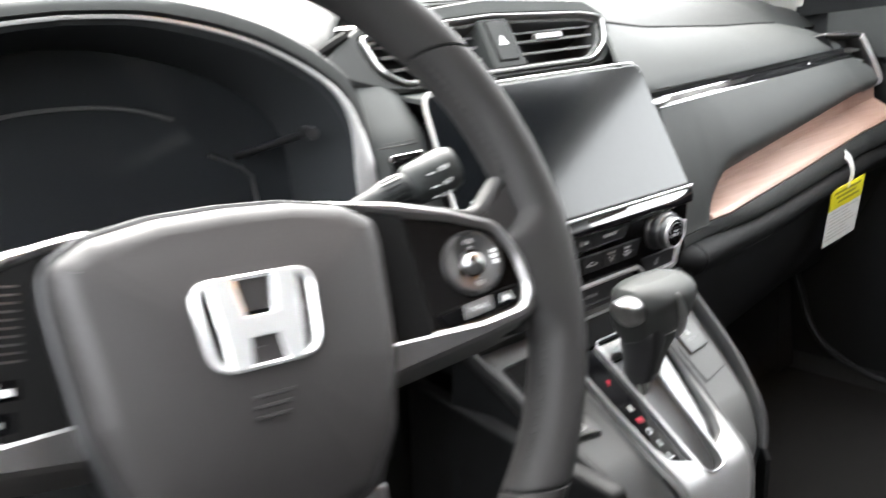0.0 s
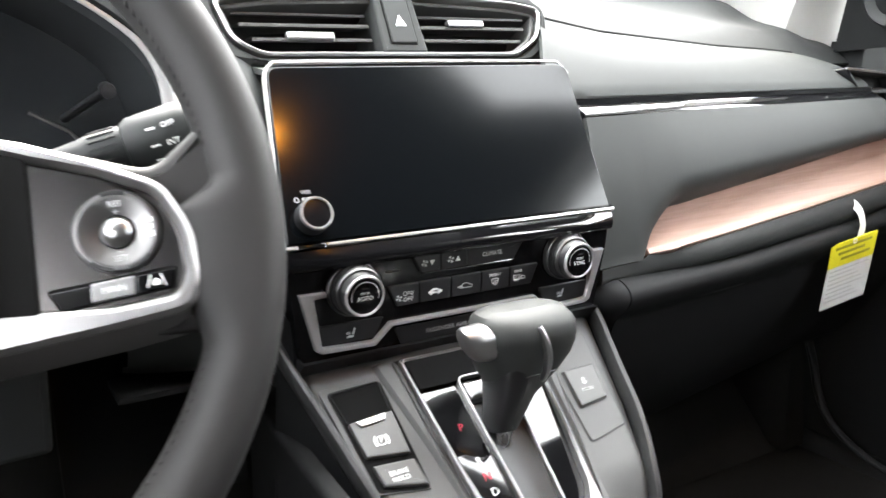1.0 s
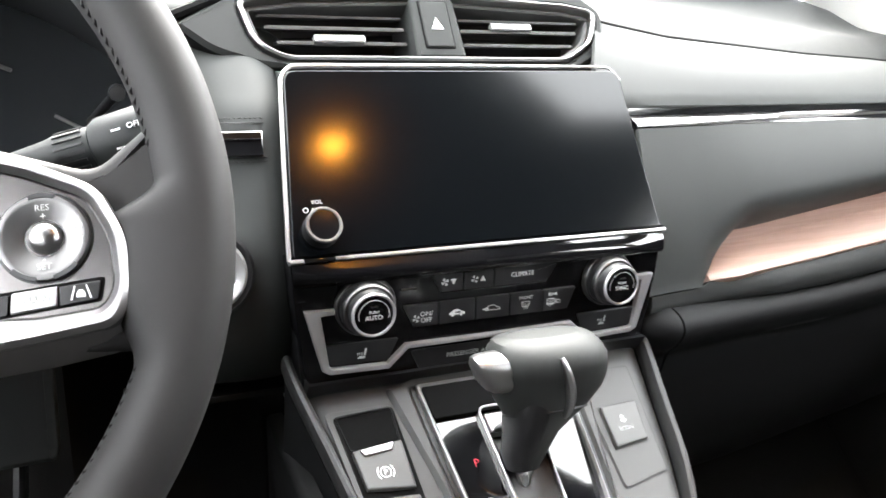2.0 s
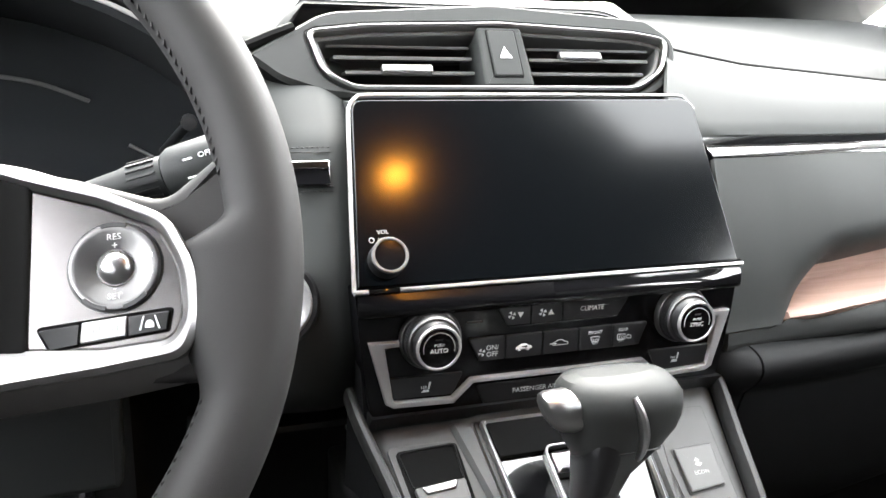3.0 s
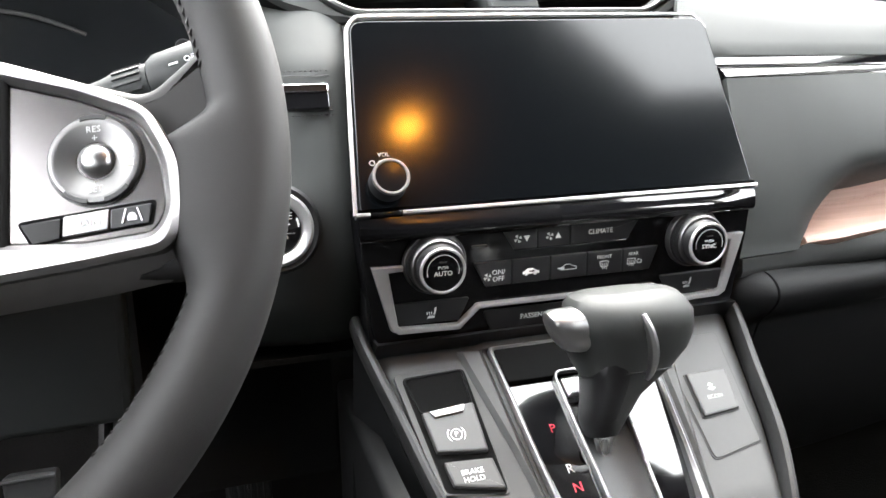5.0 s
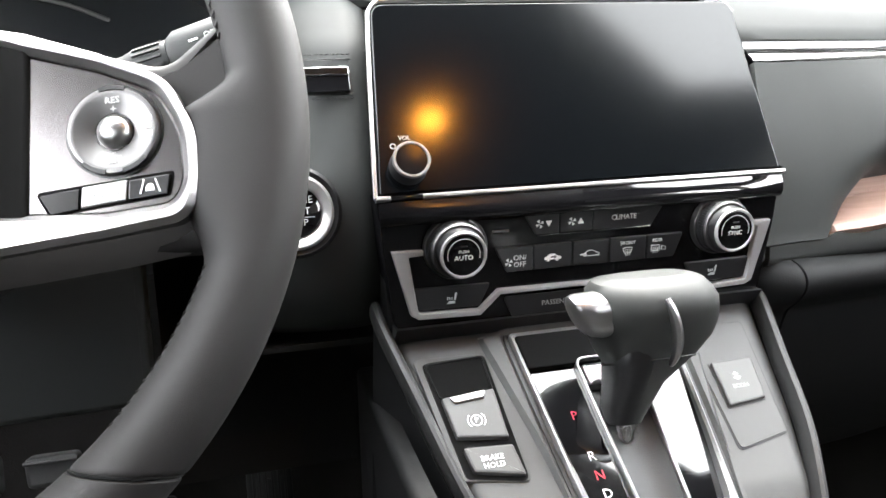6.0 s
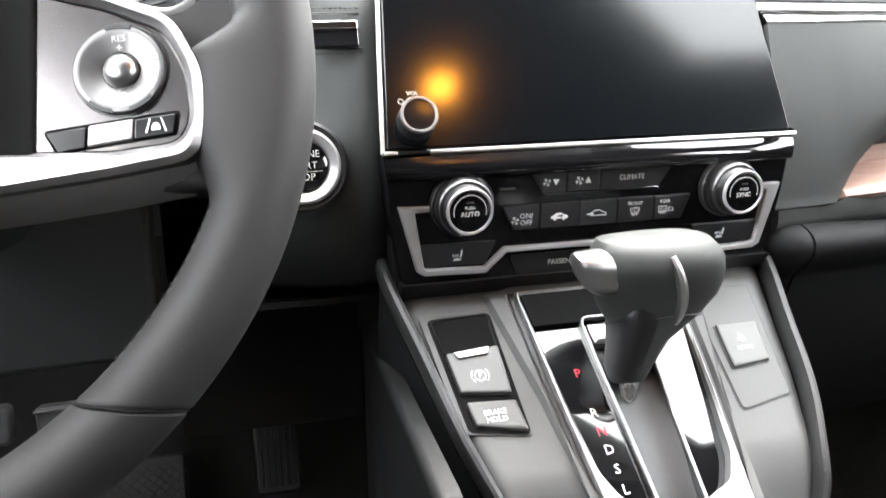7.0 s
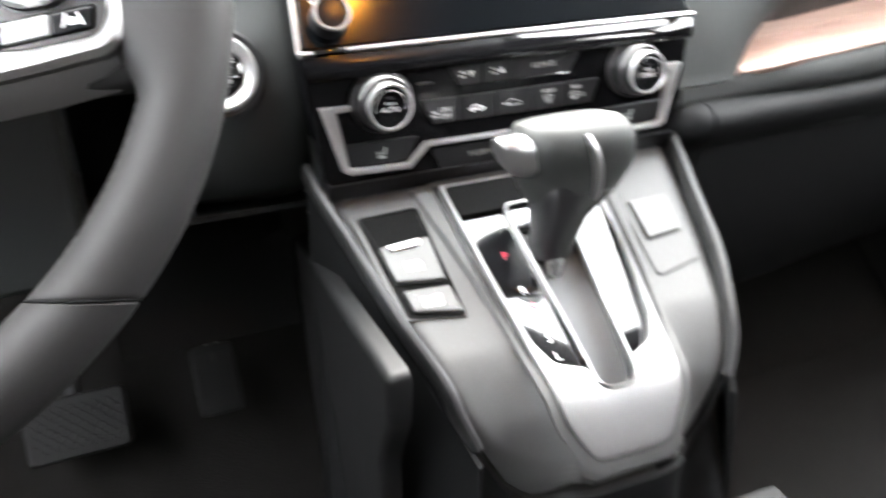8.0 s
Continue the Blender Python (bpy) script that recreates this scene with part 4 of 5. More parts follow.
def side(s):
    vs = (0.04, 0.0, -0.04, -0.08, -0.115, -0.142)
    drop = (0.008, 0.008, 0.008, 0.008, 0.016, 0.034)
    pull = (0, 0, 0, 0, 0.003, 0.012)
    cols = []
    for v, dz, dx in zip(vs, drop, pull):
        y, z = 0.003 + v * math.cos(radians(39)), 0.549 - dz + v * math.sin(radians(39))
        cols.append([Vector((s * (half(v) + 0.002 - dx), y, z)), Vector((s * (half(v) + 0.010 - dx), y + 0.012, lerp(z, 0.163, 0.4))), Vector((s * (half(v) + 0.016 - dx), y + 0.02, 0.163))])
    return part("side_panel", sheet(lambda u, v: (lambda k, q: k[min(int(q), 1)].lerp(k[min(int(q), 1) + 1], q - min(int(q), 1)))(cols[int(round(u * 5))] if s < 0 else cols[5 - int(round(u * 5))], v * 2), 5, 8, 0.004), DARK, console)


side(-1)
side(1)


def nose(u, v):
    s = 1 - 2 * u
    k = abs(s)
    y = -0.190 if k < 0.2 else lerp(-0.190, -0.100, (k - 0.2) / 0.8)
    x = math.copysign(0.026 * k / 0.2 if k < 0.2 else nose_half(y), s)
    d = max(0, -(y + 0.146))
    p = CONS @ Vector((x, y, panel_drop(x, y) - 0.005 - 0.80 * d * d / (d + 0.016)))
    p.z -= 0.004
    bow = min(1, v * 6)
    return Vector((p.x * (1 - 0.03 * bow), p.y + 0.006 * bow - 0.05 * max(0, v - 0.3), lerp(p.z, 0.165, v ** 1.3)))


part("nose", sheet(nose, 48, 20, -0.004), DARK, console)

# selector surround
b_half = [(0.0550, 0.0105), (0.0478, -0.075), (0.0425, -0.130), (0.0388, -0.161), (0.0250, -0.1825), (0.0100, -0.1832)]
b_out = rounded([(-x, y) for x, y in b_half] + b_half[::-1], [0.003, 0.02, 0.02, 0.030, 0.016, 0.004, 0.004, 0.016, 0.030, 0.02, 0.02, 0.003], 6)
i_half = [(0.0522, 0.0075), (0.0447, -0.075), (0.0398, -0.112), (0.0325, -0.1275), (0.0152, -0.1350), (0.0118, -0.1500)]
b_in = rounded([(-x, y) for x, y in i_half] + i_half[::-1], [0.003, 0.02, 0.02, 0.010, 0.002, 0.008, 0.008, 0.002, 0.010, 0.02, 0.02, 0.003], 6)
w_half = [(0.0750, 0.0130), (0.0590, -0.0615), (0.0500, -0.115), (0.0418, -0.150), (0.0262, -0.1838), (0.0105, -0.1846)]
w_out = rounded([(-x, y) for x, y in w_half] + w_half[::-1], [0.003, 0.02, 0.02, 0.030, 0.016, 0.004, 0.004, 0.016, 0.030, 0.02, 0.02, 0.003], 6)
part("surround_ridge", dip(ring_frame(dense(w_out, 3), dense(inset(b_out, -0.0032), 3), -0.006, 0.0032, 0.0028)), GUN, console, m=CONS)
b_out, b_in = dense(b_out, 3), dense(b_in, 3)


def bezel():
    o, i = [Vector(p) for p in b_out], [Vector(p) for p in b_in]
    o2, i2 = inset(o, 0.0016), inset(i, -0.0012)
    rings = [[(p.x, p.y, -0.012) for p in o], [(p.x, p.y, 0.0036) for p in o], [(p.x, p.y, 0.0050) for p in inset(o, 0.0006)]]
    for k in range(9):
        t = k / 8
        rings.append([(a.x + (b.x - a.x) * t, a.y + (b.y - a.y) * t, 0.0055 + 0.0004 * math.sin(math.pi * t)) for a, b in zip(o2, i2)])
    rings += [[(p.x, p.y, 0.0045) for p in i], [(p.x, p.y, -0.012) for p in i]]
    return loft(rings, caps=(False, False))


part("selector_frame", dip(bezel()), BEZEL, console, "satin silver selector surround", CONS)
part("frame_groove", dip(ring_frame(inset(b_out, -0.0035), inset(b_out, -0.0002), -0.004, 0.0012, 0.0004)), DARKER, console, m=CONS)
PLATE = {s: CONS @ pose(0, -0.030, 0, lean, 0, 0) @ pose(0, 0.030, 0) for s, lean in ((-1, 0.5), (1, 3.5))}
for s in (-1, 1):
    side_plate = rounded([(s * 0.0524, 0.0077), (s * 0.0449, -0.075), (s * 0.0400, -0.112), (s * 0.0322, -0.1282), (s * 0.0162, -0.1342), (s * 0.0185, 0.0077)], [0.003, 0.02, 0.02, 0.010, 0.001, 0.001])
    part("inset_panel", plate(side_plate, -0.012, 0.0020, 0.0004), PIANO, console, "glossy black selector plate", PLATE[s])
part("gate_base", plate(rounded(rect(-0.024, -0.150, 0.024, 0.006), 0.002), -0.016, -0.013, 0.001), DARKER, console, m=CONS)
part("inset_brow", plate(rounded([(-0.0522, 0.0072), (-0.0500, -0.0175), (0.0500, -0.0175), (0.0522, 0.0072)], 0.002), -0.010, 0.0060, 0.001), PIT, console, m=CONS)
g_o = rounded([(-0.0198, -0.0135), (0.0198, -0.0135), (0.0140, -0.1515), (-0.0140, -0.1515)], [0.006, 0.006, 0.012, 0.012], 6)
g_i = rounded([(-0.0178, -0.0158), (0.0178, -0.0158), (0.0118, -0.1495), (-0.0118, -0.1495)], [0.004, 0.004, 0.010, 0.010], 6)
part("gate_frame", dip(ring_frame(dense(g_o, 4), dense(g_i, 4), -0.012, 0.0066, 0.0009)), SATIN, console, "satin silver gate frame", CONS)


def slide(u, v):
    """The hollow sliding cover that runs down the selector's gate."""
    y = lerp(-0.034, -0.152, v)
    w = lerp(0.0172, 0.0118, v)
    x = lerp(-w, w, u)
    return Vector((x, y, 0.0030 - 0.0035 * (1 - (2 * u - 1) ** 2) - 0.010 * max(0, (v - 0.45) / 0.55) ** 2))


part("gate_cover", sheet(slide, 16, 40, -0.003), BOOT, console, "grey sliding gate cover", CONS)
part("gate_stop", plate(rounded([(-0.0150, -0.0335), (0.0150, -0.0335), (0.0160, -0.0175), (-0.0160, -0.0175)], 0.003), -0.004, 0.0050, 0.003, 3), SATIN, console, "silver end of the gate", CONS)
part("gate_slot", plate(rounded(rect(-0.0165, -0.0365, 0.0165, -0.0325), 0.001), -0.004, 0.0036, 0.0004), PIT, console, m=CONS)
for t, v, mat in (("P", -0.0505, RED), ("R", -0.0767, WHITE), ("N", -0.0883, RED), ("D", -0.0993, WHITE), ("S", -0.1108, WHITE), ("L", -0.1225, WHITE)):
    words(t, 0.0080, PLATE[-1] @ pose(-0.0312 + 0.055 * (-0.05 - v), v, 0.0022), mat, console, 0.0001)

# switch panel with parking brake
part("switch_recess", plate(rounded([(-0.1180, 0.0020), (-0.0745, 0.0010), (-0.0675, -0.0850), (-0.1075, -0.0785)], 0.004), -0.002, 0.0011, 0.0006), GUN, console, m=CONS)
sw_o = rounded([(-0.1135, -0.0020), (-0.0733, -0.0005), (-0.0690, -0.0845), (-0.1040, -0.0780)], 0.004)
part("switch_gap", plate(sw_o, 0.0005, 0.0014, 0.0003), PIT, console, m=CONS)
part("pocket", ring_frame(rounded([(-0.1122, -0.0030), (-0.0745, -0.0012), (-0.0742, -0.0275), (-0.1078, -0.0275)], 0.002), rounded([(-0.1110, -0.0042), (-0.0757, -0.0024), (-0.0754, -0.0268), (-0.1068, -0.0268)], 0.002), 0.0, 0.0022, 0.0004), DARK, console, m=CONS)
epb = part("parking_brake_switch", plate(rounded([(-0.1072, -0.0285), (-0.0748, -0.0262), (-0.0742, -0.0585), (-0.1040, -0.0545)], 0.0015), 0.0, 0.0050, 0.0012), GREYBUT, console, m=CONS)
part("switch_lip", plate(rounded([(-0.1035, -0.0290), (-0.0800, -0.0270), (-0.0825, -0.0326), (-0.1005, -0.0340)], 0.0015), 0.0020, 0.0066, 0.001), SATIN, epb, "silver lip", CONS)
hold = part("brake_hold_switch", plate(rounded([(-0.1022, -0.0605), (-0.0732, -0.0625), (-0.0705, -0.0822), (-0.0995, -0.0758)], 0.002), 0.0, 0.0045, 0.0016), GREYBUT, console, m=CONS)
words("BRAKE", 0.0045, CONS @ pose(-0.0874, -0.0692, 0.0046), WHITE, hold, 0.0001)
words("HOLD", 0.0045, CONS @ pose(-0.0872, -0.0736, 0.0046), WHITE, hold, 0.0001)
circle = lambda r, n=20: [(r * math.cos(2 * math.pi * i / n), r * math.sin(2 * math.pi * i / n)) for i in range(n)]
part("brake_mark", ring_frame(circle(0.0036), circle(0.0030), 0, 0.0002, 0.00005), WHITE, epb, m=CONS @ pose(-0.0904, -0.0456, 0.0050))
words("P", 0.0048, CONS @ pose(-0.0904, -0.0456, 0.0051), WHITE, epb, 0.0001)
for s in (-1, 1):
    arc = [(s * 0.0052 * math.cos(radians(q)), 0.0052 * math.sin(radians(q)), 0) for q in range(-45, 46, 10)]
    part("brake_mark_arc", sweep(arc, 0.0007, 0.0003, 6), WHITE, epb, m=CONS @ pose(-0.0904, -0.0456, 0.0051))

# right-hand switch
part("blank_panel", plate(rounded([(0.0640, 0.0008), (0.1085, 0.0005), (0.0978, -0.0805), (0.0620, -0.0872)], [0.002, 0.003, 0.003, 0.004]), -0.002, 0.0012, 0.0006), GUN, console, m=CONS)
part("blank_gap", ring_frame(rounded([(0.0632, 0.0016), (0.1093, 0.0013), (0.0986, -0.0812), (0.0612, -0.0880)], [0.002, 0.003, 0.003, 0.004]), rounded([(0.0640, 0.0008), (0.1085, 0.0005), (0.0978, -0.0805), (0.0620, -0.0872)], [0.002, 0.003, 0.003, 0.004]), -0.002, 0.0005, 0.0001), DARKER, console, m=CONS)
scarf = part("econ_switch", plate(rounded([(0.0697, -0.0288), (0.0995, -0.0282), (0.0945, -0.0575), (0.0680, -0.0600)], 0.0015), 0.0, 0.0040, 0.0013), GREYBUT, console, m=CONS)
part("switch_gap", plate(rounded([(0.0688, -0.0280), (0.1004, -0.0274), (0.0953, -0.0583), (0.0671, -0.0609)], 0.0015), 0.0, 0.0017, 0.0003), DARKER, console, m=CONS)
words("ECON", 0.0040, CONS @ pose(0.0815, -0.0478, 0.0041), GREYPR, scarf, 0.0001)
flat_mark("leaf_mark", [[(-0.003, -0.001), (0, -0.003), (0.003, -0.001), (0, 0.0005)], [(-0.0022, 0.0012), (0, 0.0004), (0.0022, 0.0012), (0, 0.0034)]], 0.0820, -0.0408, GREYPR, CONS, 0.0040, scarf)

# ---------------------------------------------------------------- gear selector
selector = thing("gear_selector", (-0.004, -0.047, 0.512), "dark leather gear selector with a silver release button", "gear lever")


def section(cx, cy, a, b, z, n=28, power=2.6, tilt=0.0):
    k = 1 + 0.046 * min(1, max(0, (z - 0.518) / 0.045))
    cx, cy, z, a, b = (cx + 0.206) * k - 0.206, (cy + 0.442) * k - 0.442, 0.692 - (0.692 - z) * k, a * k, b * k
    out = []
    for i in range(n):
        c, s = math.cos(2 * math.pi * i / n), math.sin(2 * math.pi * i / n)
        x, y = a * math.copysign(abs(c) ** (2 / power), c), b * math.copysign(abs(s) ** (2 / power), s)
        out.append((cx + x, cy + y, z + tilt * y))
    return out


part("stem", lathe([(0.0078, -0.006), (0.0078, 0.001), (0.0066, 0.0026), (0.0066, 0.018)], 24), CHROME, selector, m=pose(-0.004, -0.047, 0.5085, 20, 0, 0))
part("knob", loft([section(-0.0060, -0.0510, 0.0085, 0.0100, 0.5160, tilt=-0.3), section(-0.0070, -0.0550, 0.0112, 0.0135, 0.5260, tilt=-0.3), section(-0.0045, -0.0610, 0.0143, 0.0160, 0.5430, tilt=-0.3), section(0.0012, -0.0660, 0.0245, 0.0185, 0.5580, tilt=-0.32), section(0.0024, -0.0675, 0.0320, 0.0230, 0.5690, tilt=-0.33), section(0.0014, -0.0688, 0.0350, 0.0248, 0.5770, tilt=-0.3), section(-0.0004, -0.0705, 0.0363, 0.0258, 0.5855, tilt=-0.2), section(-0.0008, -0.0710, 0.0359, 0.0252, 0.5940, tilt=-0.12), section(-0.0023, -0.0712, 0.0340, 0.0228, 0.6010), section(-0.0033, -0.0712, 0.0305, 0.0178, 0.6054), section(-0.0040, -0.0715, 0.0225, 0.0090, 0.6076)]), KNOB, selector, "dark grey leather knob")
part("grip_insert", loft([section(-0.0085, -0.0516, 0.0075, 0.0108, 0.5175, tilt=-0.3), section(-0.0105, -0.0558, 0.0097, 0.0146, 0.5290, tilt=-0.3), section(-0.0108, -0.0612, 0.0104, 0.0170, 0.5430, tilt=-0.3), section(-0.0110, -0.0655, 0.0122, 0.0188, 0.5560, tilt=-0.3), section(-0.0115, -0.0676, 0.0128, 0.0190, 0.5650, tilt=-0.3), section(-0.0130, -0.0665, 0.0090, 0.0120, 0.5710, tilt=-0.3)]), DARKER, selector, "glossy black grip insert")
part("release_button", loft([[(x - 0.0050 * k * math.sin(q), cy + (0.0115 + 0.0020 * math.sin(q)) * k * math.copysign(abs(math.cos(q)) ** 0.92, math.cos(q)), cz + 0.0128 * k * math.copysign(abs(math.sin(q)) ** 0.92, math.sin(q))) for q in [2 * math.pi * i / 32 for i in range(32)]] for x, cy, cz, k in ((-0.020, -0.0590, 0.5852, 1.0), (-0.0300, -0.0600, 0.5852, 1.0), (-0.0360, -0.0606, 0.5858, 0.95), (-0.0400, -0.0610, 0.5866, 0.80), (-0.0424, -0.0613, 0.5874, 0.55), (-0.0432, -0.0614, 0.5878, 0.25))]), SATIN, selector, "satin silver release button")
part("knob_collar", sweep([section(0.0012, -0.0660, 0.0250, 0.0189, 0.5580, tilt=-0.32)[i] for i in range(28)], 0.0012, 0.0012, 6, closed=True, up=(0, 0.3, 1)), DARKER, selector)
kstrip = smoothed([(0.0045, -0.0785, 0.5950), (0.0078, -0.0808, 0.5855), (0.0098, -0.0812, 0.5750), (0.0104, -0.0785, 0.5640), (0.0096, -0.0745, 0.5565)], 5)
part("inlay", sweep(kstrip, 0.0040, 0.0050, 8, up=(0, -1, 0), scale=lambda t: 0.55 + 0.9 * math.sin(math.pi * min(1, 0.12 + t * 0.85))), SATIN, selector, "silver inlay")

# ---------------------------------------------------------------- steering wheel
WHEEL = local(-0.366, -0.1424, 0.7063, 21)
wheel = thing("steering_wheel", (-0.366, -0.1424, 0.52), "leather-wrapped steering wheel with silver spoke trim and audio switches", "steering wheel")
RIM, TUBE = 0.1698, 0.0148
TURN = -5
SEAMS = [radians(q) for q in (34, 136, -47.5, -142.5)]


def wrap(a):
    """How far the leather reaches in from the rim towards a spoke, at the angle a in degrees."""
    a = (a + 180) % 360 - 180
    if abs(a) > 90:
        a = (170 - a + 180) % 360 - 180
    up, down = min(1, max(0, (2.5 - a) / 6)), min(1, max(0, (a + 23) / 11))
    return (up * up * (3 - 2 * up)) * (down * down * (3 - 2 * down))


def rim_rings():
    rings, n = [], 900
    for i in range(n + 1):
        a = 2 * math.pi * i / n
        d = min(abs((a - s + math.pi) % (2 * math.pi) - math.pi) for s in SEAMS)
        k = 1 - 0.10 * math.exp(-(d / 0.0042) ** 2)
        w = wrap(math.degrees(a))
        low = min(abs((a - s + math.pi) % (2 * math.pi) - math.pi) for s in SEAMS[2:])
        high = min(abs((a - s + math.pi) % (2 * math.pi) - math.pi) for s in SEAMS[:2])
        shear = (0.06 * math.exp(-(low / 0.30) ** 2) - 0.065 * math.exp(-(high / 0.30) ** 2)) * (1 if math.cos(a) > 0 else -1)
        ring = []
        for j in range(28):
            q = 2 * math.pi * j / 28
            c = math.cos(q)
            reach = 1 + (1.30 * w if c < 0 else 0)
            r, b = RIM + TUBE * 0.97 * k * c * reach, a + shear * c
            lift = math.sin(q) * (1 - 0.12 * w * max(0, -c))
            ring.append((r * math.cos(b), r * math.sin(b), TUBE * 1.12 * k * lift))
        rings.append(ring)
    return rings


bm = loft(rim_rings(), caps=(False, False))
bmesh.ops.remove_doubles(bm, verts=bm.verts, dist=1e-6)
rim = part("rim", bm, LEATHER, wheel, "dark leather rim", WHEEL)
for k, s in enumerate(SEAMS):
    turn = (-0.065 if k < 2 else 0.06) * (1 if math.cos(s) > 0 else -1)
    loop = []
    for j in range(36):
        q = 2 * math.pi * j / 36
        r, b = RIM + TUBE * 0.97 * 0.955 * math.cos(q), s + turn * math.cos(q)
        loop.append((r * math.cos(b), r * math.sin(b), TUBE * 1.12 * 0.955 * math.sin(q)))
    part("seam", sweep(loop, 0.0013, 0.0013, 6, closed=True), PIT, rim, m=WHEEL)
bm = bmesh.new()
for a0, a1, n in ((36, 7, 19), (-21, -45, 16), (134, 163, 19), (191, 215, 16)):
    for i in range(n):
        a = radians(lerp(a0, a1, (i + 0.5) / n))
        r = RIM - TUBE * 0.97 * 0.965
        t = Vector((-math.sin(a), math.cos(a), 0))
        c = Vector(((r + 0.0006) * math.cos(a), (r + 0.0006) * math.sin(a), 0.0052))
        nrm = Vector((math.cos(a), math.sin(a), 0))
        k = 0.78 if a0 in (36, 134) else 0.6
        sweep([c - t * 0.0022 + nrm * 0.0004 + Vector((0, 0, -0.0026 * k)), c - nrm * 0.0008 * k + Vector((0, 0, 0.0004)), c + t * 0.0022 + nrm * 0.0014 + Vector((0, 0, 0.0026 * k))], 0.0016 * k, 0.0016 * k, 6, bm=bm)
tagged(part("stitching", bm, THREAD, rim, "black stitching", WHEEL), kind="stuff")


DISH = pose(0.1188, -0.0122, 0, 0, -12, 0) @ pose(-0.117, 0.010, 0)
FLIP = Matrix.Diagonal((-1, 1, 1, 1))


def spoke_frame(s):
    """The frame of a spoke: the left one mirrors the right one about the turned wheel's own axis."""
    return WHEEL @ DISH if s > 0 else WHEEL @ pose(0, 0, 0, 0, 0, 2 * TURN) @ FLIP @ DISH


def spoke_print(s):
    """The same frame with its X to the driver's right, for what must not be mirrored."""
    return WHEEL @ DISH if s > 0 else WHEEL @ pose(0, 0, 0, 0, 0, 2 * TURN) @ FLIP @ DISH @ FLIP




def spoke(s):
    m = spoke_frame(s)
    web = rounded([(0.050, 0.040), (0.100, 0.028), (0.132, 0.016), (0.150, 0.030), (0.163, 0.038), (0.168, -0.020), (0.160, -0.056), (0.146, -0.052), (0.125, -0.051), (0.050, -0.052)], [0.002, 0.03, 0.012, 0.008, 0.004, 0.02, 0.004, 0.012, 0.01, 0.002], 5)
    sp = part("spoke", plate(web, -0.018, -0.004, 0.006, 4), LEATHER, wheel, "leather spoke", m)
    t_o = rounded([(0.050, 0.0395), (0.088, 0.0290), (0.112, 0.0190), (0.136, 0.0065), (0.1440, -0.012), (0.1450, -0.032), (0.1400, -0.0440), (0.112, -0.0465), (0.050, -0.0500)], [0.001, 0.04, 0.04, 0.016, 0.03, 0.020, 0.012, 0.04, 0.001], 10)
    t_i = rounded([(0.060, 0.0330), (0.088, 0.0215), (0.112, 0.0130), (0.1320, 0.0030), (0.1390, -0.012), (0.1395, -0.030), (0.1350, -0.0375), (0.112, -0.0385), (0.060, -0.0330)], [0.001, 0.04, 0.04, 0.014, 0.03, 0.018, 0.010, 0.04, 0.001], 10)
    part("spoke_trim", ring_frame(t_o, t_i, -0.002, 0.0070, 0.0022), WHEELTRIM, sp, "satin silver spoke trim", m)
    lip = [[(x, y0, 0.003), (x, y0 - 0.003, 0.0), (x + 0.002, y0 - 0.0095, -0.012), (x + 0.002, y0 - 0.004, -0.016)] for x, y0 in ((0.048, -0.0475), (0.080, -0.0462), (0.112, -0.0445), (0.132, -0.0425), (0.1405, -0.0390))]
    part("trim_lip", loft(lip), WHEELTRIM, sp, "satin silver lower edge", m)
    part("spoke_gap", plate(rounded([(0.060, 0.0335), (0.0895, 0.0225), (0.0870, -0.0375), (0.060, -0.0400)], 0.002), -0.002, 0.0056, 0.0014, 3), PIT, sp, m=m)
    part("switch_plate", plate(t_i, -0.002, 0.0038, 0.001), SWITCH if s > 0 else DARKER, sp, "grey switch plate" if s > 0 else "black switch plate", m)
    return sp


sp_r = spoke(1)
sp_l = spoke(-1)


def switch_pad(s, parent):
    c = spoke_print(s) @ pose(s * 0.117, -0.010, 0.0030)
    part("switch_gap", lathe([(0.0164, 0.0), (0.0164, 0.0011), (0.0155, 0.0012), (0.0150, 0.0004)], 48), DARKER, parent, m=c)
    part("switch_dial", lathe([(0.0156, 0), (0.0156, 0.0022), (0.0150, 0.0031), (0.0140, 0.0033), (0.0128, 0.0031), (0.0100, 0.0019), (0.0072, 0.0013), (0.0066, 0.0010), (0.0064, 0.0)], 56), DIAL if s > 0 else DARKER, parent, "round switch with a concave face", c)
    part("switch_centre", lathe([(0.0060, 0), (0.0060, 0.0010), (0.0056, 0.0024), (0.0046, 0.0036), (0.0033, 0.0043), (0.0018, 0.0047), (0.0004, 0.0048)], 32), SATIN if s > 0 else DARKER, parent, "domed silver centre button" if s > 0 else "domed black centre button", c)
    for q in (88, -62, -118):
        tip_a = [radians(q - 17 + 3.4 * k) for k in range(11)]
        notch = [(0.0158 * math.cos(a), 0.0158 * math.sin(a)) for a in tip_a] + [(0.0140 * math.cos(a), 0.0140 * math.sin(a)) for a in tip_a[::-1]]
        part("switch_notch", plate(notch, 0.0020, 0.0036, 0.0002, 1), DARKER, parent, m=c)
    return c


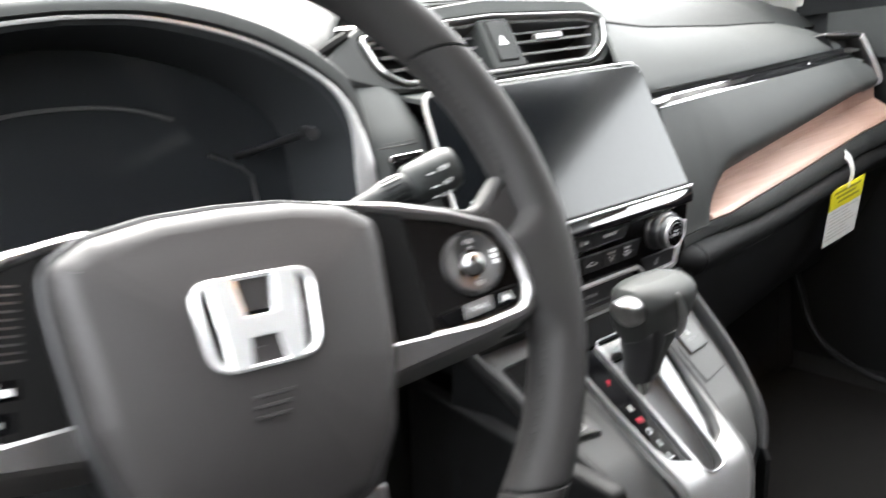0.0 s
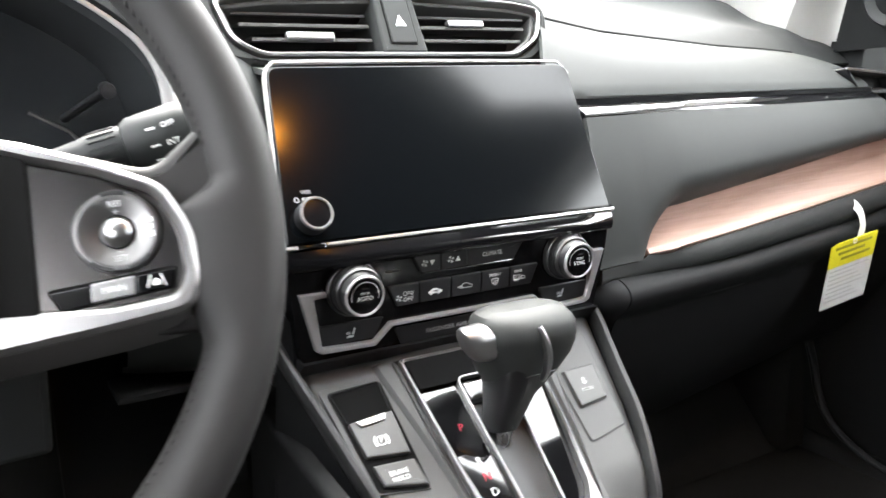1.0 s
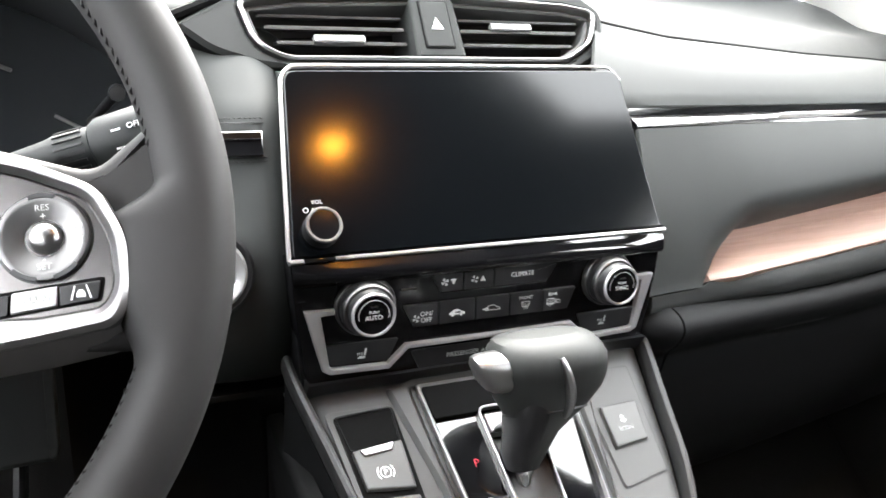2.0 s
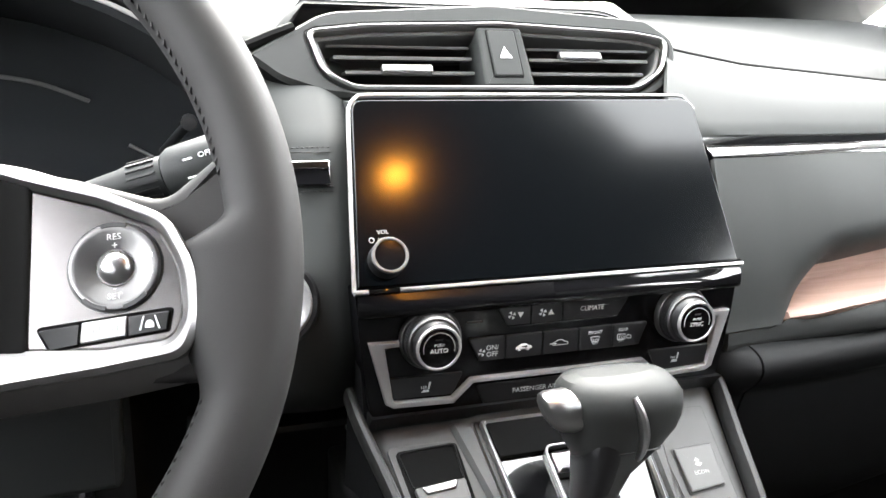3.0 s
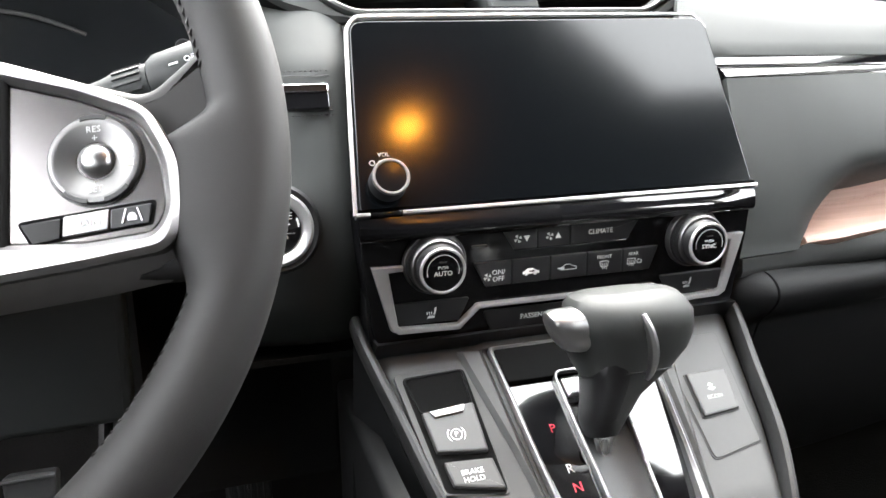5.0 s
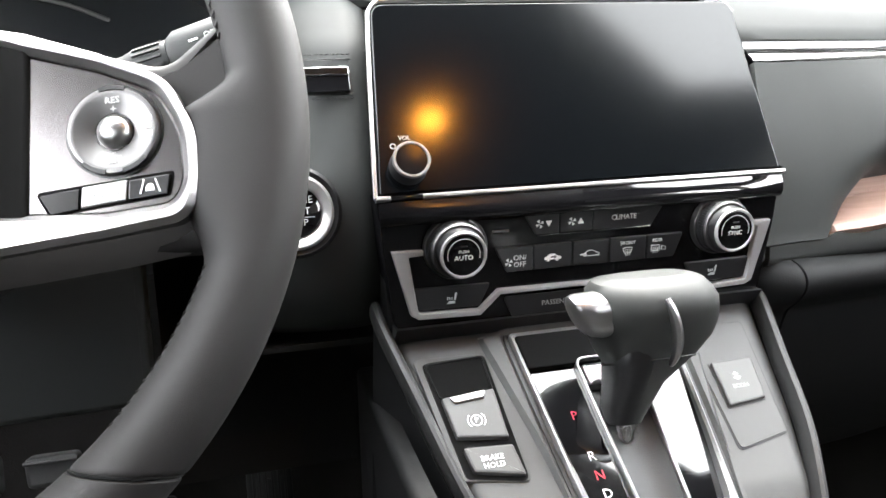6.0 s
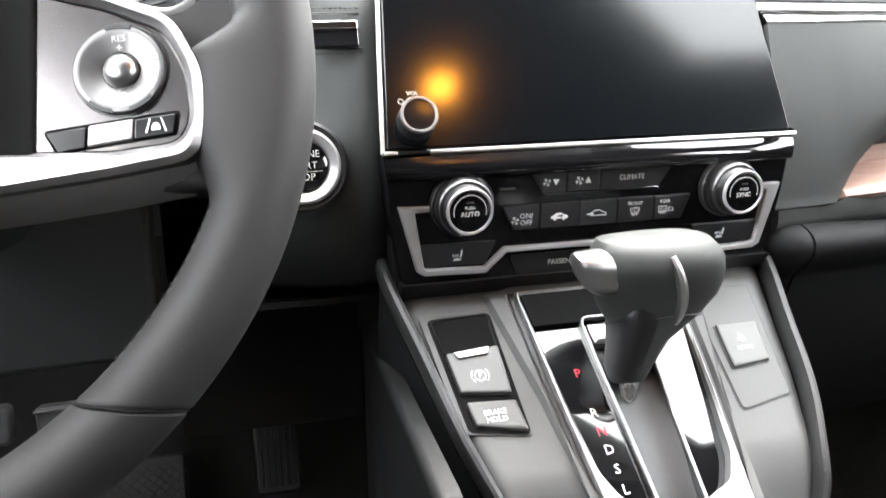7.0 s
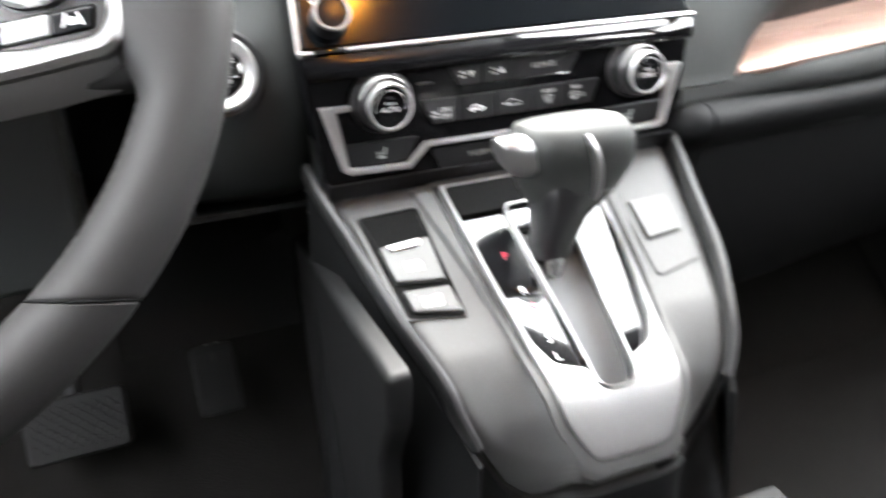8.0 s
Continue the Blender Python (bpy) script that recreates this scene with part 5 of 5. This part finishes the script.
c = switch_pad(1, sp_r)
words("RES", 0.0032, c @ pose(0.0005, 0.0104, 0.0032), GREYPR, sp_r, 0.0001)
words("+", 0.0040, c @ pose(0.0005, 0.0074, 0.0026), GREYPR, sp_r, 0.0001)
words("SET", 0.0032, c @ pose(0, -0.0106, 0.0032), GREYPR, sp_r, 0.0001)
words("-", 0.0040, c @ pose(0, -0.0076, 0.0026), GREYPR, sp_r, 0.0001)
flat_mark("distance_mark", [rect(-0.0012, -0.0038, 0.0016, -0.0016), rect(-0.0016, -0.0008, 0.0014, 0.0012), rect(-0.0012, 0.0020, 0.0018, 0.0036)], 0.0115, 0, WHITE, c, 0.0032, sp_r)
bar_top = lambda x: -0.0290 + 0.050 * (x - 0.0905)
bar_low = lambda x: -0.0365 + 0.060 * (x - 0.0905)
part("switch_bar_gap", plate(rounded([(0.0940, bar_low(0.094) - 0.0008), (0.1345, bar_low(0.1345) - 0.0008), (0.1362, bar_top(0.1362) + 0.0008), (0.0895, bar_top(0.0895) + 0.0008)], 0.0016), 0.0030, 0.0041, 0.0002), PIT, sp_r, m=spoke_frame(1))
for i, (x0, x1) in enumerate(((0.0905, 0.1051), (0.1053, 0.1208), (0.1210, 0.1352))):
    part("switch_bar", plate(rounded([(x0 + (0.004 if i == 0 else -0.0008), bar_low(x0)), (x1 - (0.0016 if i == 2 else 0.001), bar_low(x1)), (x1, bar_top(x1)), (x0, bar_top(x0))], 0.0009), 0.0015, 0.0049, 0.0006), TAB if i == 1 else FASCIA, sp_r, "silver middle switch" if i == 1 else "", spoke_frame(1) @ (Matrix() if i == 1 else pose(0, -0.0325, 0, 5, 0, 0) @ pose(0, 0.0325, 0)))
words("MAIN", 0.0036, spoke_frame(1) @ pose(0.1130, -0.0316, 0.0054), WHITE, sp_r, 0.0001)
flat_mark("lane_mark", [[(-0.0036, -0.0024), (-0.0029, -0.0024), (-0.0016, 0.0024), (-0.0021, 0.0024)], [(0.0036, -0.0024), (0.0029, -0.0024), (0.0016, 0.0024), (0.0021, 0.0024)], [(-0.0015, -0.0018), (0.0015, -0.0018), (0.0015, -0.0004), (0.0007, 0.0008), (-0.0007, 0.0008), (-0.0015, -0.0004)]], 0.1280, -0.0308, PALE, spoke_frame(1), 0.0054, sp_r)
LEFT = spoke_print(-1)
for i in range(10):
    part("switch_rib", plate(rect(-0.104, 0.0180 - i * 0.0030, -0.0765, 0.0192 - i * 0.0030), 0.003, 0.0058, 0.0005), DIAL, sp_l, m=LEFT)
part("audio_button", plate(rounded(rect(-0.104, -0.0235, -0.0775, -0.0135), 0.002), 0.002, 0.0056, 0.0012, 3), PIANO, sp_l, m=LEFT)
part("phone_button", plate(rounded(rect(-0.106, -0.0345, -0.0795, -0.0248), 0.002), 0.002, 0.0056, 0.0012, 3), PIANO, sp_l, m=LEFT)
flat_mark("audio_mark", [rect(-0.008, -0.0026, -0.002, 0.0014), rect(-0.001, -0.0012, 0.003, 0.0030), rect(0.004, -0.0020, 0.008, 0.0008)], -0.0890, -0.0185, WHITE, LEFT, 0.0056, sp_l)
flat_mark("phone_mark", [rect(-0.006, -0.0010, -0.001, 0.0016), rect(0.001, -0.0016, 0.005, 0.0008)], -0.0910, -0.0296, GREYPR, LEFT, 0.0056, sp_l)
HUB = WHEEL @ pose(0, 0, 0, 0, 0, TURN)
boss_half = [(0, 0.0475), (0.030, 0.0465), (0.058, 0.0420), (0.0745, 0.0330), (0.0755, 0.0200), (0.0705, -0.030), (0.062, -0.060), (0.047, -0.082), (0.025, -0.0900), (0, -0.0910)]
boss = [(-x, y) for x, y in boss_half[::-1]][1:-1] + boss_half
boss = rounded([(x * 0.915, y - 0.006) for x, y in boss], 0.010, 3)
part("hub", plate(inset(boss, -0.002), -0.035, 0.002, 0.002), DARKER, wheel, m=HUB)
cover = plate(inset(boss, 0.0015), -0.01, 0.018, 0.012, 6, dome=0.005)
for i in range(14):
    bmesh.ops.bisect_plane(cover, geom=cover.verts[:] + cover.edges[:] + cover.faces[:], plane_co=(0, 0.030 - 0.009 * i, 0), plane_no=(0, 1, 0))
for v in cover.verts:
    if v.co.z > 0:
        v.co.z -= 14 * max(0, -v.co.y) ** 3
airbag = part("airbag_cover", cover, AIRBAG, wheel, "smooth grey airbag cover", HUB)
em = rounded([(-0.0255, 0.0158), (0.0255, 0.0158), (0.0222, -0.0182), (-0.0222, -0.0182)], [0.008, 0.008, 0.010, 0.010], 6)
em = [(x, y + 0.0022 * (1 - (x / 0.0255) ** 2) * (1 if y > 0 else -1)) for x, y in em]
EMB = HUB @ pose(0.0008, -0.0072, 0.0222)
emblem = part("emblem", ring_frame(em, inset(em, 0.0022), -0.002, 0.0026, 0.0010), EMBLEM, airbag, "chrome rounded emblem", EMB)
part("emblem_ground", plate(inset(em, 0.002), -0.002, 0.0003, 0.0002), CHROME, emblem, m=EMB)
part("emblem_shape", plate([(-0.0178, 0.0165), (-0.0085, 0.0172), (-0.0058, 0.0010), (0.0058, 0.0010), (0.0085, 0.0172), (0.0178, 0.0165), (0.0150, -0.0190), (0.0070, -0.0196), (0.0055, -0.0080), (-0.0055, -0.0080), (-0.0070, -0.0196), (-0.0150, -0.0190)], -0.001, 0.0030, 0.0012), EMBLEM, emblem, m=EMB)
for y0, y1, x in ((0.0025, 0.0165, 0.0068), (-0.0185, -0.0092, 0.0056)):
    part("emblem_inset", plate([(-x * 0.78 if y0 > 0 else -x, y0), (x * 0.78 if y0 > 0 else x, y0), (x if y0 > 0 else x * 0.8, y1), (-x if y0 > 0 else -x * 0.8, y1)], -0.001, 0.0006, 0.0002), AIRBAG, emblem, m=EMB)
for i in range(3):
    part("airbag_mark", plate(rect(-0.008, -0.038 - 0.004 * i, 0.008 - 0.002 * i, -0.0365 - 0.004 * i), 0.019, 0.0224, 0.0004), AIRBAG, airbag, m=HUB)
for s in (-1, 1):
    m = HUB @ Matrix.Diagonal((s, 1, 1, 1))
    low = part("lower_spoke", plate(rounded([(0.022, -0.080), (0.048, -0.078), (0.046, -0.165), (0.026, -0.168)], 0.004), -0.018, -0.002, 0.004, 3), LEATHER, wheel, "leather lower spoke", m)
    part("lower_trim", plate(rounded([(0.030, -0.090), (0.047, -0.086), (0.041, -0.150), (0.032, -0.152)], 0.003), -0.006, 0.002, 0.002, 3), SATIN, low, "satin silver spoke trim", m)
part("column", loft([[(r * math.cos(q), r * 0.85 * math.sin(q), z) for q in [2 * math.pi * i / 24 for i in range(24)]] for r, z in ((0.036, -0.03), (0.040, -0.06), (0.044, -0.12), (0.046, -0.19))]), DARK, wheel, "dark plastic column cover", WHEEL)

# ---------------------------------------------------------------- wiper stalk
stalk = thing("wiper_stalk", (-0.24, -0.06, 0.722), "black wiper stalk with white marks behind the wheel", "control stalk")
sa, sb = Vector((-0.290, -0.062, 0.708)), Vector((-0.201, -0.080, 0.732))
ax = (sb - sa).to_track_quat("Z", "Y").to_matrix().to_4x4()
SM = Matrix.Translation(sa) @ ax
L = (sb - sa).length
part("arm", lathe([(0.006, 0), (0.0075, L * 0.25), (0.009, L * 0.45), (0.0100, L * 0.50), (0.0100, L * 0.66)], 24), KNEE, stalk, m=SM)
tip = part("rotary_end", lathe([(0.0105, L * 0.665), (0.0125, L * 0.70), (0.0135, L * 0.94), (0.0120, L), (0.0006, L * 1.005)], 28), KNEE, stalk, m=SM)
bm = bmesh.new()
for i in range(18):
    q = 2 * math.pi * i / 18
    bmesh.ops.create_cube(bm, size=1.0, matrix=Matrix.Rotation(q, 4, "Z") @ Matrix.Translation((0.0101, 0, L * 0.57)) @ Matrix.Diagonal((0.0012, 0.0012, L * 0.13, 1)))
part("grip_ribs", bm, DARKER, stalk, m=SM)
bm = bmesh.new()
for q in (2.75, 3.37, 3.99):
    bmesh.ops.create_cube(bm, size=1.0, matrix=Matrix.Rotation(q, 4, "Z") @ Matrix.Translation((0.0129, 0, L * 0.80)) @ Matrix.Diagonal((0.0006, 0.0008, 0.004, 1)))
tagged(part("stalk_marks", bm, WHITE, tip, m=SM), "small white markings")
for i, w in enumerate(("OFF", "INT", "LO", "HI")):
    q = 2.75 + 0.62 * i
    words(w, 0.0036, SM @ Matrix.Rotation(q, 4, "Z") @ Matrix.Translation((0.0137, 0, L * 0.885)) @ Matrix(((0, 0, 1, 0), (1, 0, 0, 0), (0, 1, 0, 0), (0, 0, 0, 1))) @ pose(0, 0, 0, 0, 0, 90), WHITE, tip, 0.0002)

# ---------------------------------------------------------------- instrument cluster
cluster = thing("instrument_cluster", (-0.366, 0.07, 0.68), "dark hooded instrument cluster edged with a chrome arch", "instrument cluster")
arch_r = [(0.1790, 0.652), (0.1790, 0.690), (0.1790, 0.730), (0.1725, 0.761), (0.153, 0.786), (0.107, 0.814), (0.048, 0.832), (0, 0.836)]


def arch(d, y, dz=0.0, k=1.0):
    pts = smoothed([(x * k + (d if x > 0.001 else 0), 0, z + (d if z > 0.74 else 0)) for x, z in arch_r], 5)
    right = [Vector((-0.366 + p.x, y, p.z + dz)) for p in pts]
    left = [Vector((-0.366 - p.x, y, p.z + dz)) for p in pts[::-1]][1:]
    return right + left


# The hood's shaded outer side is put into its colour: black shell, lighter lip.
part("hood", loft([arch(0.012, 0.20, -0.012), arch(0.015, 0.12, -0.003), arch(0.0150, 0.072, 0.0), arch(0.0144, 0.0605, 0.001), arch(0.0128, 0.0545, 0.001), arch(0.0100, 0.056, 0.001)], closed=False), DARKER, cluster)
part("hood_lip", loft([arch(0.0126, 0.058, 0.001), arch(0.0124, 0.0525, 0.001), arch(0.0112, 0.0490, 0.001), arch(0.0080, 0.047, 0.001), arch(0.0045, 0.046, 0.001), arch(0.0035, 0.050, 0.001)], closed=False), DASH, cluster)
part("arch_trim", sweep(arch(0.002, 0.048), 0.015, 0.008, 10, 2.5, up=(0, 1, 0), scale=lambda t: 0.18 + 0.92 * min(1, (abs(t - 0.5) / 0.37) ** 5)), SILVER, cluster, "chrome arch")
part("tunnel", loft([arch(0.006, 0.050), arch(-0.002, 0.054), arch(-0.006, 0.105, 0, 0.99), arch(-0.008, 0.168, -0.004, 0.98)], closed=False), CLUSTER, cluster)
part("lens", loft([arch(0.002, 0.150, 0.0, 1.0), arch(0.002, 0.167, 0.0, 1.0)]), LENS, cluster, "smoked cluster lens")
part("gauge_arc", sweep(smoothed([(-0.46, 0.146, 0.768), (-0.41, 0.146, 0.783), (-0.366, 0.146, 0.786), (-0.32, 0.146, 0.781), (-0.285, 0.146, 0.768)], 6), 0.003, 0.002, 6, up=(0, 1, 0)), GREYBUT, cluster, "dim gauge arc")
part("gauge_mark", sweep([(-0.262, 0.148, 0.738), (-0.238, 0.147, 0.724), (-0.231, 0.147, 0.716), (-0.230, 0.147, 0.690)], 0.0028, 0.002, 6, up=(0, 1, 0)), SATIN, cluster, "dim silver gauge edge")
trip = part("trip_rod", sweep([(-0.240, 0.150, 0.733), (-0.2215, 0.062, 0.7505)], 0.006, 0.006, 10), DARKER, cluster)
part("trip_knob", lathe([(0.0045, -0.006), (0.0050, 0.004), (0.0045, 0.007), (0.0005, 0.0075)], 20), DARKER, trip, m=local(-0.221, 0.058, 0.7512, -8))
part("base_shelf", box(-0.555, 0.036, 0.655, -0.185, 0.17, 0.688, 0.004), DARKER, cluster)

# ---------------------------------------------------------------- right-hand vent
rv = thing("side_air_vent", (0.70, 0.13, 0.66), "black side air vent with a chrome edge", "air vent")
SV = local(0.703, 0.130, 0.714, 8)
v_o = rounded([(-0.004, -0.043), (0.072, -0.036), (0.028, 0.040), (-0.078, 0.047)], [0.004, 0.012, 0.010, 0.004], 5)
v_i = rounded([(-0.002, -0.038), (0.053, -0.033), (0.016, 0.034), (-0.072, 0.042)], [0.004, 0.008, 0.006, 0.004], 5)
part("frame", ring_frame(v_o, v_i, -0.012, 0.006, 0.0020), DARKER, rv, m=SV)
part("chrome_edge", sweep(smoothed([(0.010, -0.0400, 0.007), (0.056, -0.0350, 0.007), (0.0665, -0.0310, 0.007), (0.0635, -0.0220, 0.007), (0.0440, 0.008, 0.007), (0.0230, 0.035, 0.007)], 5), 0.0120, 0.005, 10, 3.0), EMBLEM, rv, "chrome edge", SV)
part("upper_lip", sweep(smoothed([(-0.078, 0.0445, 0.007), (-0.030, 0.0405, 0.0075), (0.020, 0.0365, 0.007)], 5), 0.0030, 0.004, 8), SATIN, rv, "thin satin lip", SV)
part("lower_lip", sweep(smoothed([(-0.012, -0.0430, 0.008), (0.020, -0.0400, 0.0085), (0.054, -0.0360, 0.008)], 5), 0.0050, 0.004, 8), SATIN, rv, "thin satin lip", SV)
part("back", plate(v_o, -0.032, -0.026, 0.001), DARKER, rv, m=SV)
for i in range(4):
    y = -0.028 + 0.0165 * i
    part("slat", plate(rounded(rect(-0.008 - 0.016 * i, -0.010, 0.051 - 0.0095 * i, 0.006), 0.002), -0.0012, 0.0016, 0.0008), GREYBUT, rv, m=SV @ pose(0, y - 0.003, -0.006, -70, 0, 0))
part("tab", plate(rounded(rect(-0.016, -0.003, 0.014, 0.003), 0.002), -0.01, 0.003, 0.001), DARK, rv, m=SV)

# ---------------------------------------------------------------- pedals
def pedal(name, cx, cy, cz, w, h, lean, label, ribs_x, cross):
    p = thing(name, (cx, cy, 0.162), label, "pedal")
    m = local(cx, cy, cz, lean)
    pad_ob = part("pad", plate(rounded(rect(-w / 2, -h / 2, w / 2, h / 2), 0.008), -0.008, 0.004, 0.003, 3), RUBBER, p, m=m)
    bm = bmesh.new()
    if cross:
        for i in range(-6, 7):
            for sgn in (-1, 1):
                x = i * w / 9
                a, b = Vector((x - h / 2.6, -h / 2.6 * 0.92, 0.0045)), Vector((x + h / 2.6, h / 2.6 * 0.92, 0.0045))
                pts = [a.lerp(b, t) for t in [j / 8 for j in range(9)]]
                pts = [Vector((q.x * sgn, q.y, q.z)) for q in pts if abs(q.x) < w / 2 - 0.004]
                if len(pts) > 1:
                    sweep(pts, 0.0016, 0.0016, 5, bm=bm)
    else:
        for i in range(ribs_x):
            x = lerp(-w / 2 + 0.007, w / 2 - 0.007, i / (ribs_x - 1))
            sweep([(x, -h / 2 + 0.008, 0.004), (x, h / 2 - 0.008, 0.004)], 0.003, 0.003, 6, bm=bm)
    part("tread", bm, RUBBER, pad_ob, m=m)
    part("arm", sweep([(cx, cy + 0.012, cz + h * 0.2), (cx + 0.005, cy + 0.09, cz + 0.14), (cx + 0.005, cy + 0.16, cz + 0.26)], 0.014, 0.02, 8, 3.0), DARKER, p)
    return p


pedal("accelerator_pedal", -0.207, 0.330, 0.312, 0.046, 0.074, 25, "ribbed black rubber accelerator pedal", 6, False)
pedal("brake_pedal", -0.345, 0.318, 0.303, 0.096, 0.062, 22, "wide black rubber brake pedal with a cross-hatched tread", 0, True)

# ---------------------------------------------------------------- passenger door
door = thing("passenger_door", (0.79, -0.3, 0.2), "dark passenger door with wood trim and a small speaker", "car door")
part("panel", sheet(lambda u, v: Vector((0.785 - 0.02 * math.sin(math.pi * v), lerp(0.26, -1.2, u), lerp(0.20, 0.80, v))), 12, 14, 0.01), DARK, door)
part("upper_panel", sheet(lambda u, v: Vector((0.764 + 0.010 * v * v, lerp(0.20, -0.9, u), lerp(0.715, 0.803, v))), 10, 10, 0.008), DASH, door)
part("sill", sheet(lambda u, v: Vector((lerp(0.765, 0.80, v), lerp(0.10, -0.72, u), 0.80 + 0.012 * math.sin(math.pi * v))), 8, 6, 0.01), SIDE, door)
def door_wood(u, v):
    z = lerp(0.7130, 0.646, v)
    y0 = curve(z, [(0.646, 0.048), (0.656, 0.058), (0.668, 0.067), (0.680, 0.0735), (0.713, 0.0795)])
    return Vector((0.757 - 0.003 * math.sin(math.pi * v), lerp(y0, -0.55, u), z))


part("wood_edge", sheet(lambda u, v: door_wood(u * 1.02 - 0.008, v * 1.08 - 0.02) + Vector((0.003, 0, 0)), 20, 14, 0.004), DARKER, door)
part("wood_trim", sheet(door_wood, 20, 14, 0.004), WOOD, door, "copper brown wood-grain trim")
part("sail_cover", hexa([(0.770, 0.246, 0.785), (0.770, 0.06, 0.79), (0.768, 0.06, 0.90), (0.740, 0.17, 1.05)], [(0.800, 0.256, 0.785), (0.800, 0.04, 0.79), (0.790, 0.04, 0.90), (0.760, 0.17, 1.06)]), DARK, door, "black sail panel")
speaker = part("speaker_ring", lathe([(0.041, 0), (0.041, 0.004), (0.038, 0.008), (0.031, 0.006), (0.026, 0.001)], 40), KNEE, door, m=pose(0.757, 0.155, 0.852, 0, -95, 0))
part("speaker_grille", lathe([(0.0265, 0), (0.0265, 0.002), (0.016, 0.004), (0.0005, 0.005)], 36), DARK, speaker, m=pose(0.757, 0.155, 0.852, 0, -95, 0))

sill = part("trim_sill", sweep(smoothed([(0.735, 0.262, 0.46), (0.735, 0.240, 0.40), (0.733, 0.218, 0.340), (0.728, 0.200, 0.288), (0.720, 0.172, 0.256), (0.710, 0.120, 0.234), (0.704, 0.060, 0.224), (0.700, -0.10, 0.216), (0.700, -0.70, 0.212)], 5), 0.010, 0.016, 10, 2.2, up=(-1, 0, 0.3)), DARK)
tagged(sill, "black plastic door sill trim curving up to the kick panel", "trim", kind="structure")
kick = part("wall_kick_panel", hexa([(0.742, 0.262, 0.17), (0.742, 0.62, 0.17), (0.742, 0.62, 0.58), (0.742, 0.262, 0.58)], [(0.79, 0.262, 0.17), (0.79, 0.62, 0.17), (0.79, 0.62, 0.58), (0.79, 0.262, 0.58)]), CARPET)
tagged(kick, "black carpeted kick panel beside the footwell", "wall", kind="structure")

# ---------------------------------------------------------------- tag
tag = thing("paper_tag", (0.565, 0.062, 0.49), "yellow and white paper tag hanging on a white strap", "tag")
TM = pose(0.5625, 0.0671, 0.5263, 14.3, -8.9, -5.7) @ pose(0, 0, 0, 90, 0, 0)
part("card", plate(rounded(rect(-0.0375, -0.0440, 0.0375, 0.012), 0.002), -0.0004, 0.0004, 0.0001), PAPER, tag, m=TM)
part("yellow_band", plate(rounded(rect(-0.0375, 0.012, 0.0375, 0.044), 0.002), -0.0004, 0.0005, 0.0001), YELLOW, tag, m=TM)
for i in range(3):
    part("print_bar", plate(rect(-0.030 + 0.006 * i, 0.035 - 0.0075 * i, 0.029 - 0.010 * (i % 2), 0.0385 - 0.0075 * i), 0.0004, 0.0007, 0.00005), OLIVE, tag, m=TM)
for i in range(8):
    part("print_bar", plate(rect(-0.032, 0.006 - 0.0058 * i, 0.031 - 0.007 * ((i * 3) % 4), 0.0073 - 0.0058 * i), 0.0003, 0.0006, 0.00005), INK, tag, m=TM)
part("eyelet", ring_frame([(0.0035 * math.cos(q * 0.5236), 0.040 + 0.0035 * math.sin(q * 0.5236)) for q in range(12)], [(0.0020 * math.cos(q * 0.5236), 0.040 + 0.0020 * math.sin(q * 0.5236)) for q in range(12)], 0.0002, 0.0009, 0.0001), PAPER, tag, m=TM)
part("strap", sweep(smoothed([(0.556, 0.074, 0.606), (0.563, 0.068, 0.605), (0.571, 0.064, 0.596), (0.577, 0.063, 0.580), (0.577, 0.0655, 0.564)], 5), 0.012, 0.0008, 8, 4.0, up=(0, -1, 0.2)), PAPER, tag)

# ---------------------------------------------------------------- roof lamp
lamp = thing("map_lamp", (0.08, -0.47, 1.225), "small lit amber roof lamp in a grey housing", "lamp")
part("housing", plate(rounded(rect(-0.06, -0.04, 0.06, 0.04), 0.01), -0.004, 0.012, 0.004), DASH, lamp, m=pose(0.08, -0.47, 1.232, 180, 0, 0))
part("lens", plate(rounded(rect(-0.018, -0.018, 0.018, 0.018), 0.004), 0.010, 0.0145, 0.002), AMBER, lamp, "lit amber lens", pose(0.08, -0.47, 1.232, 180, 0, 0))
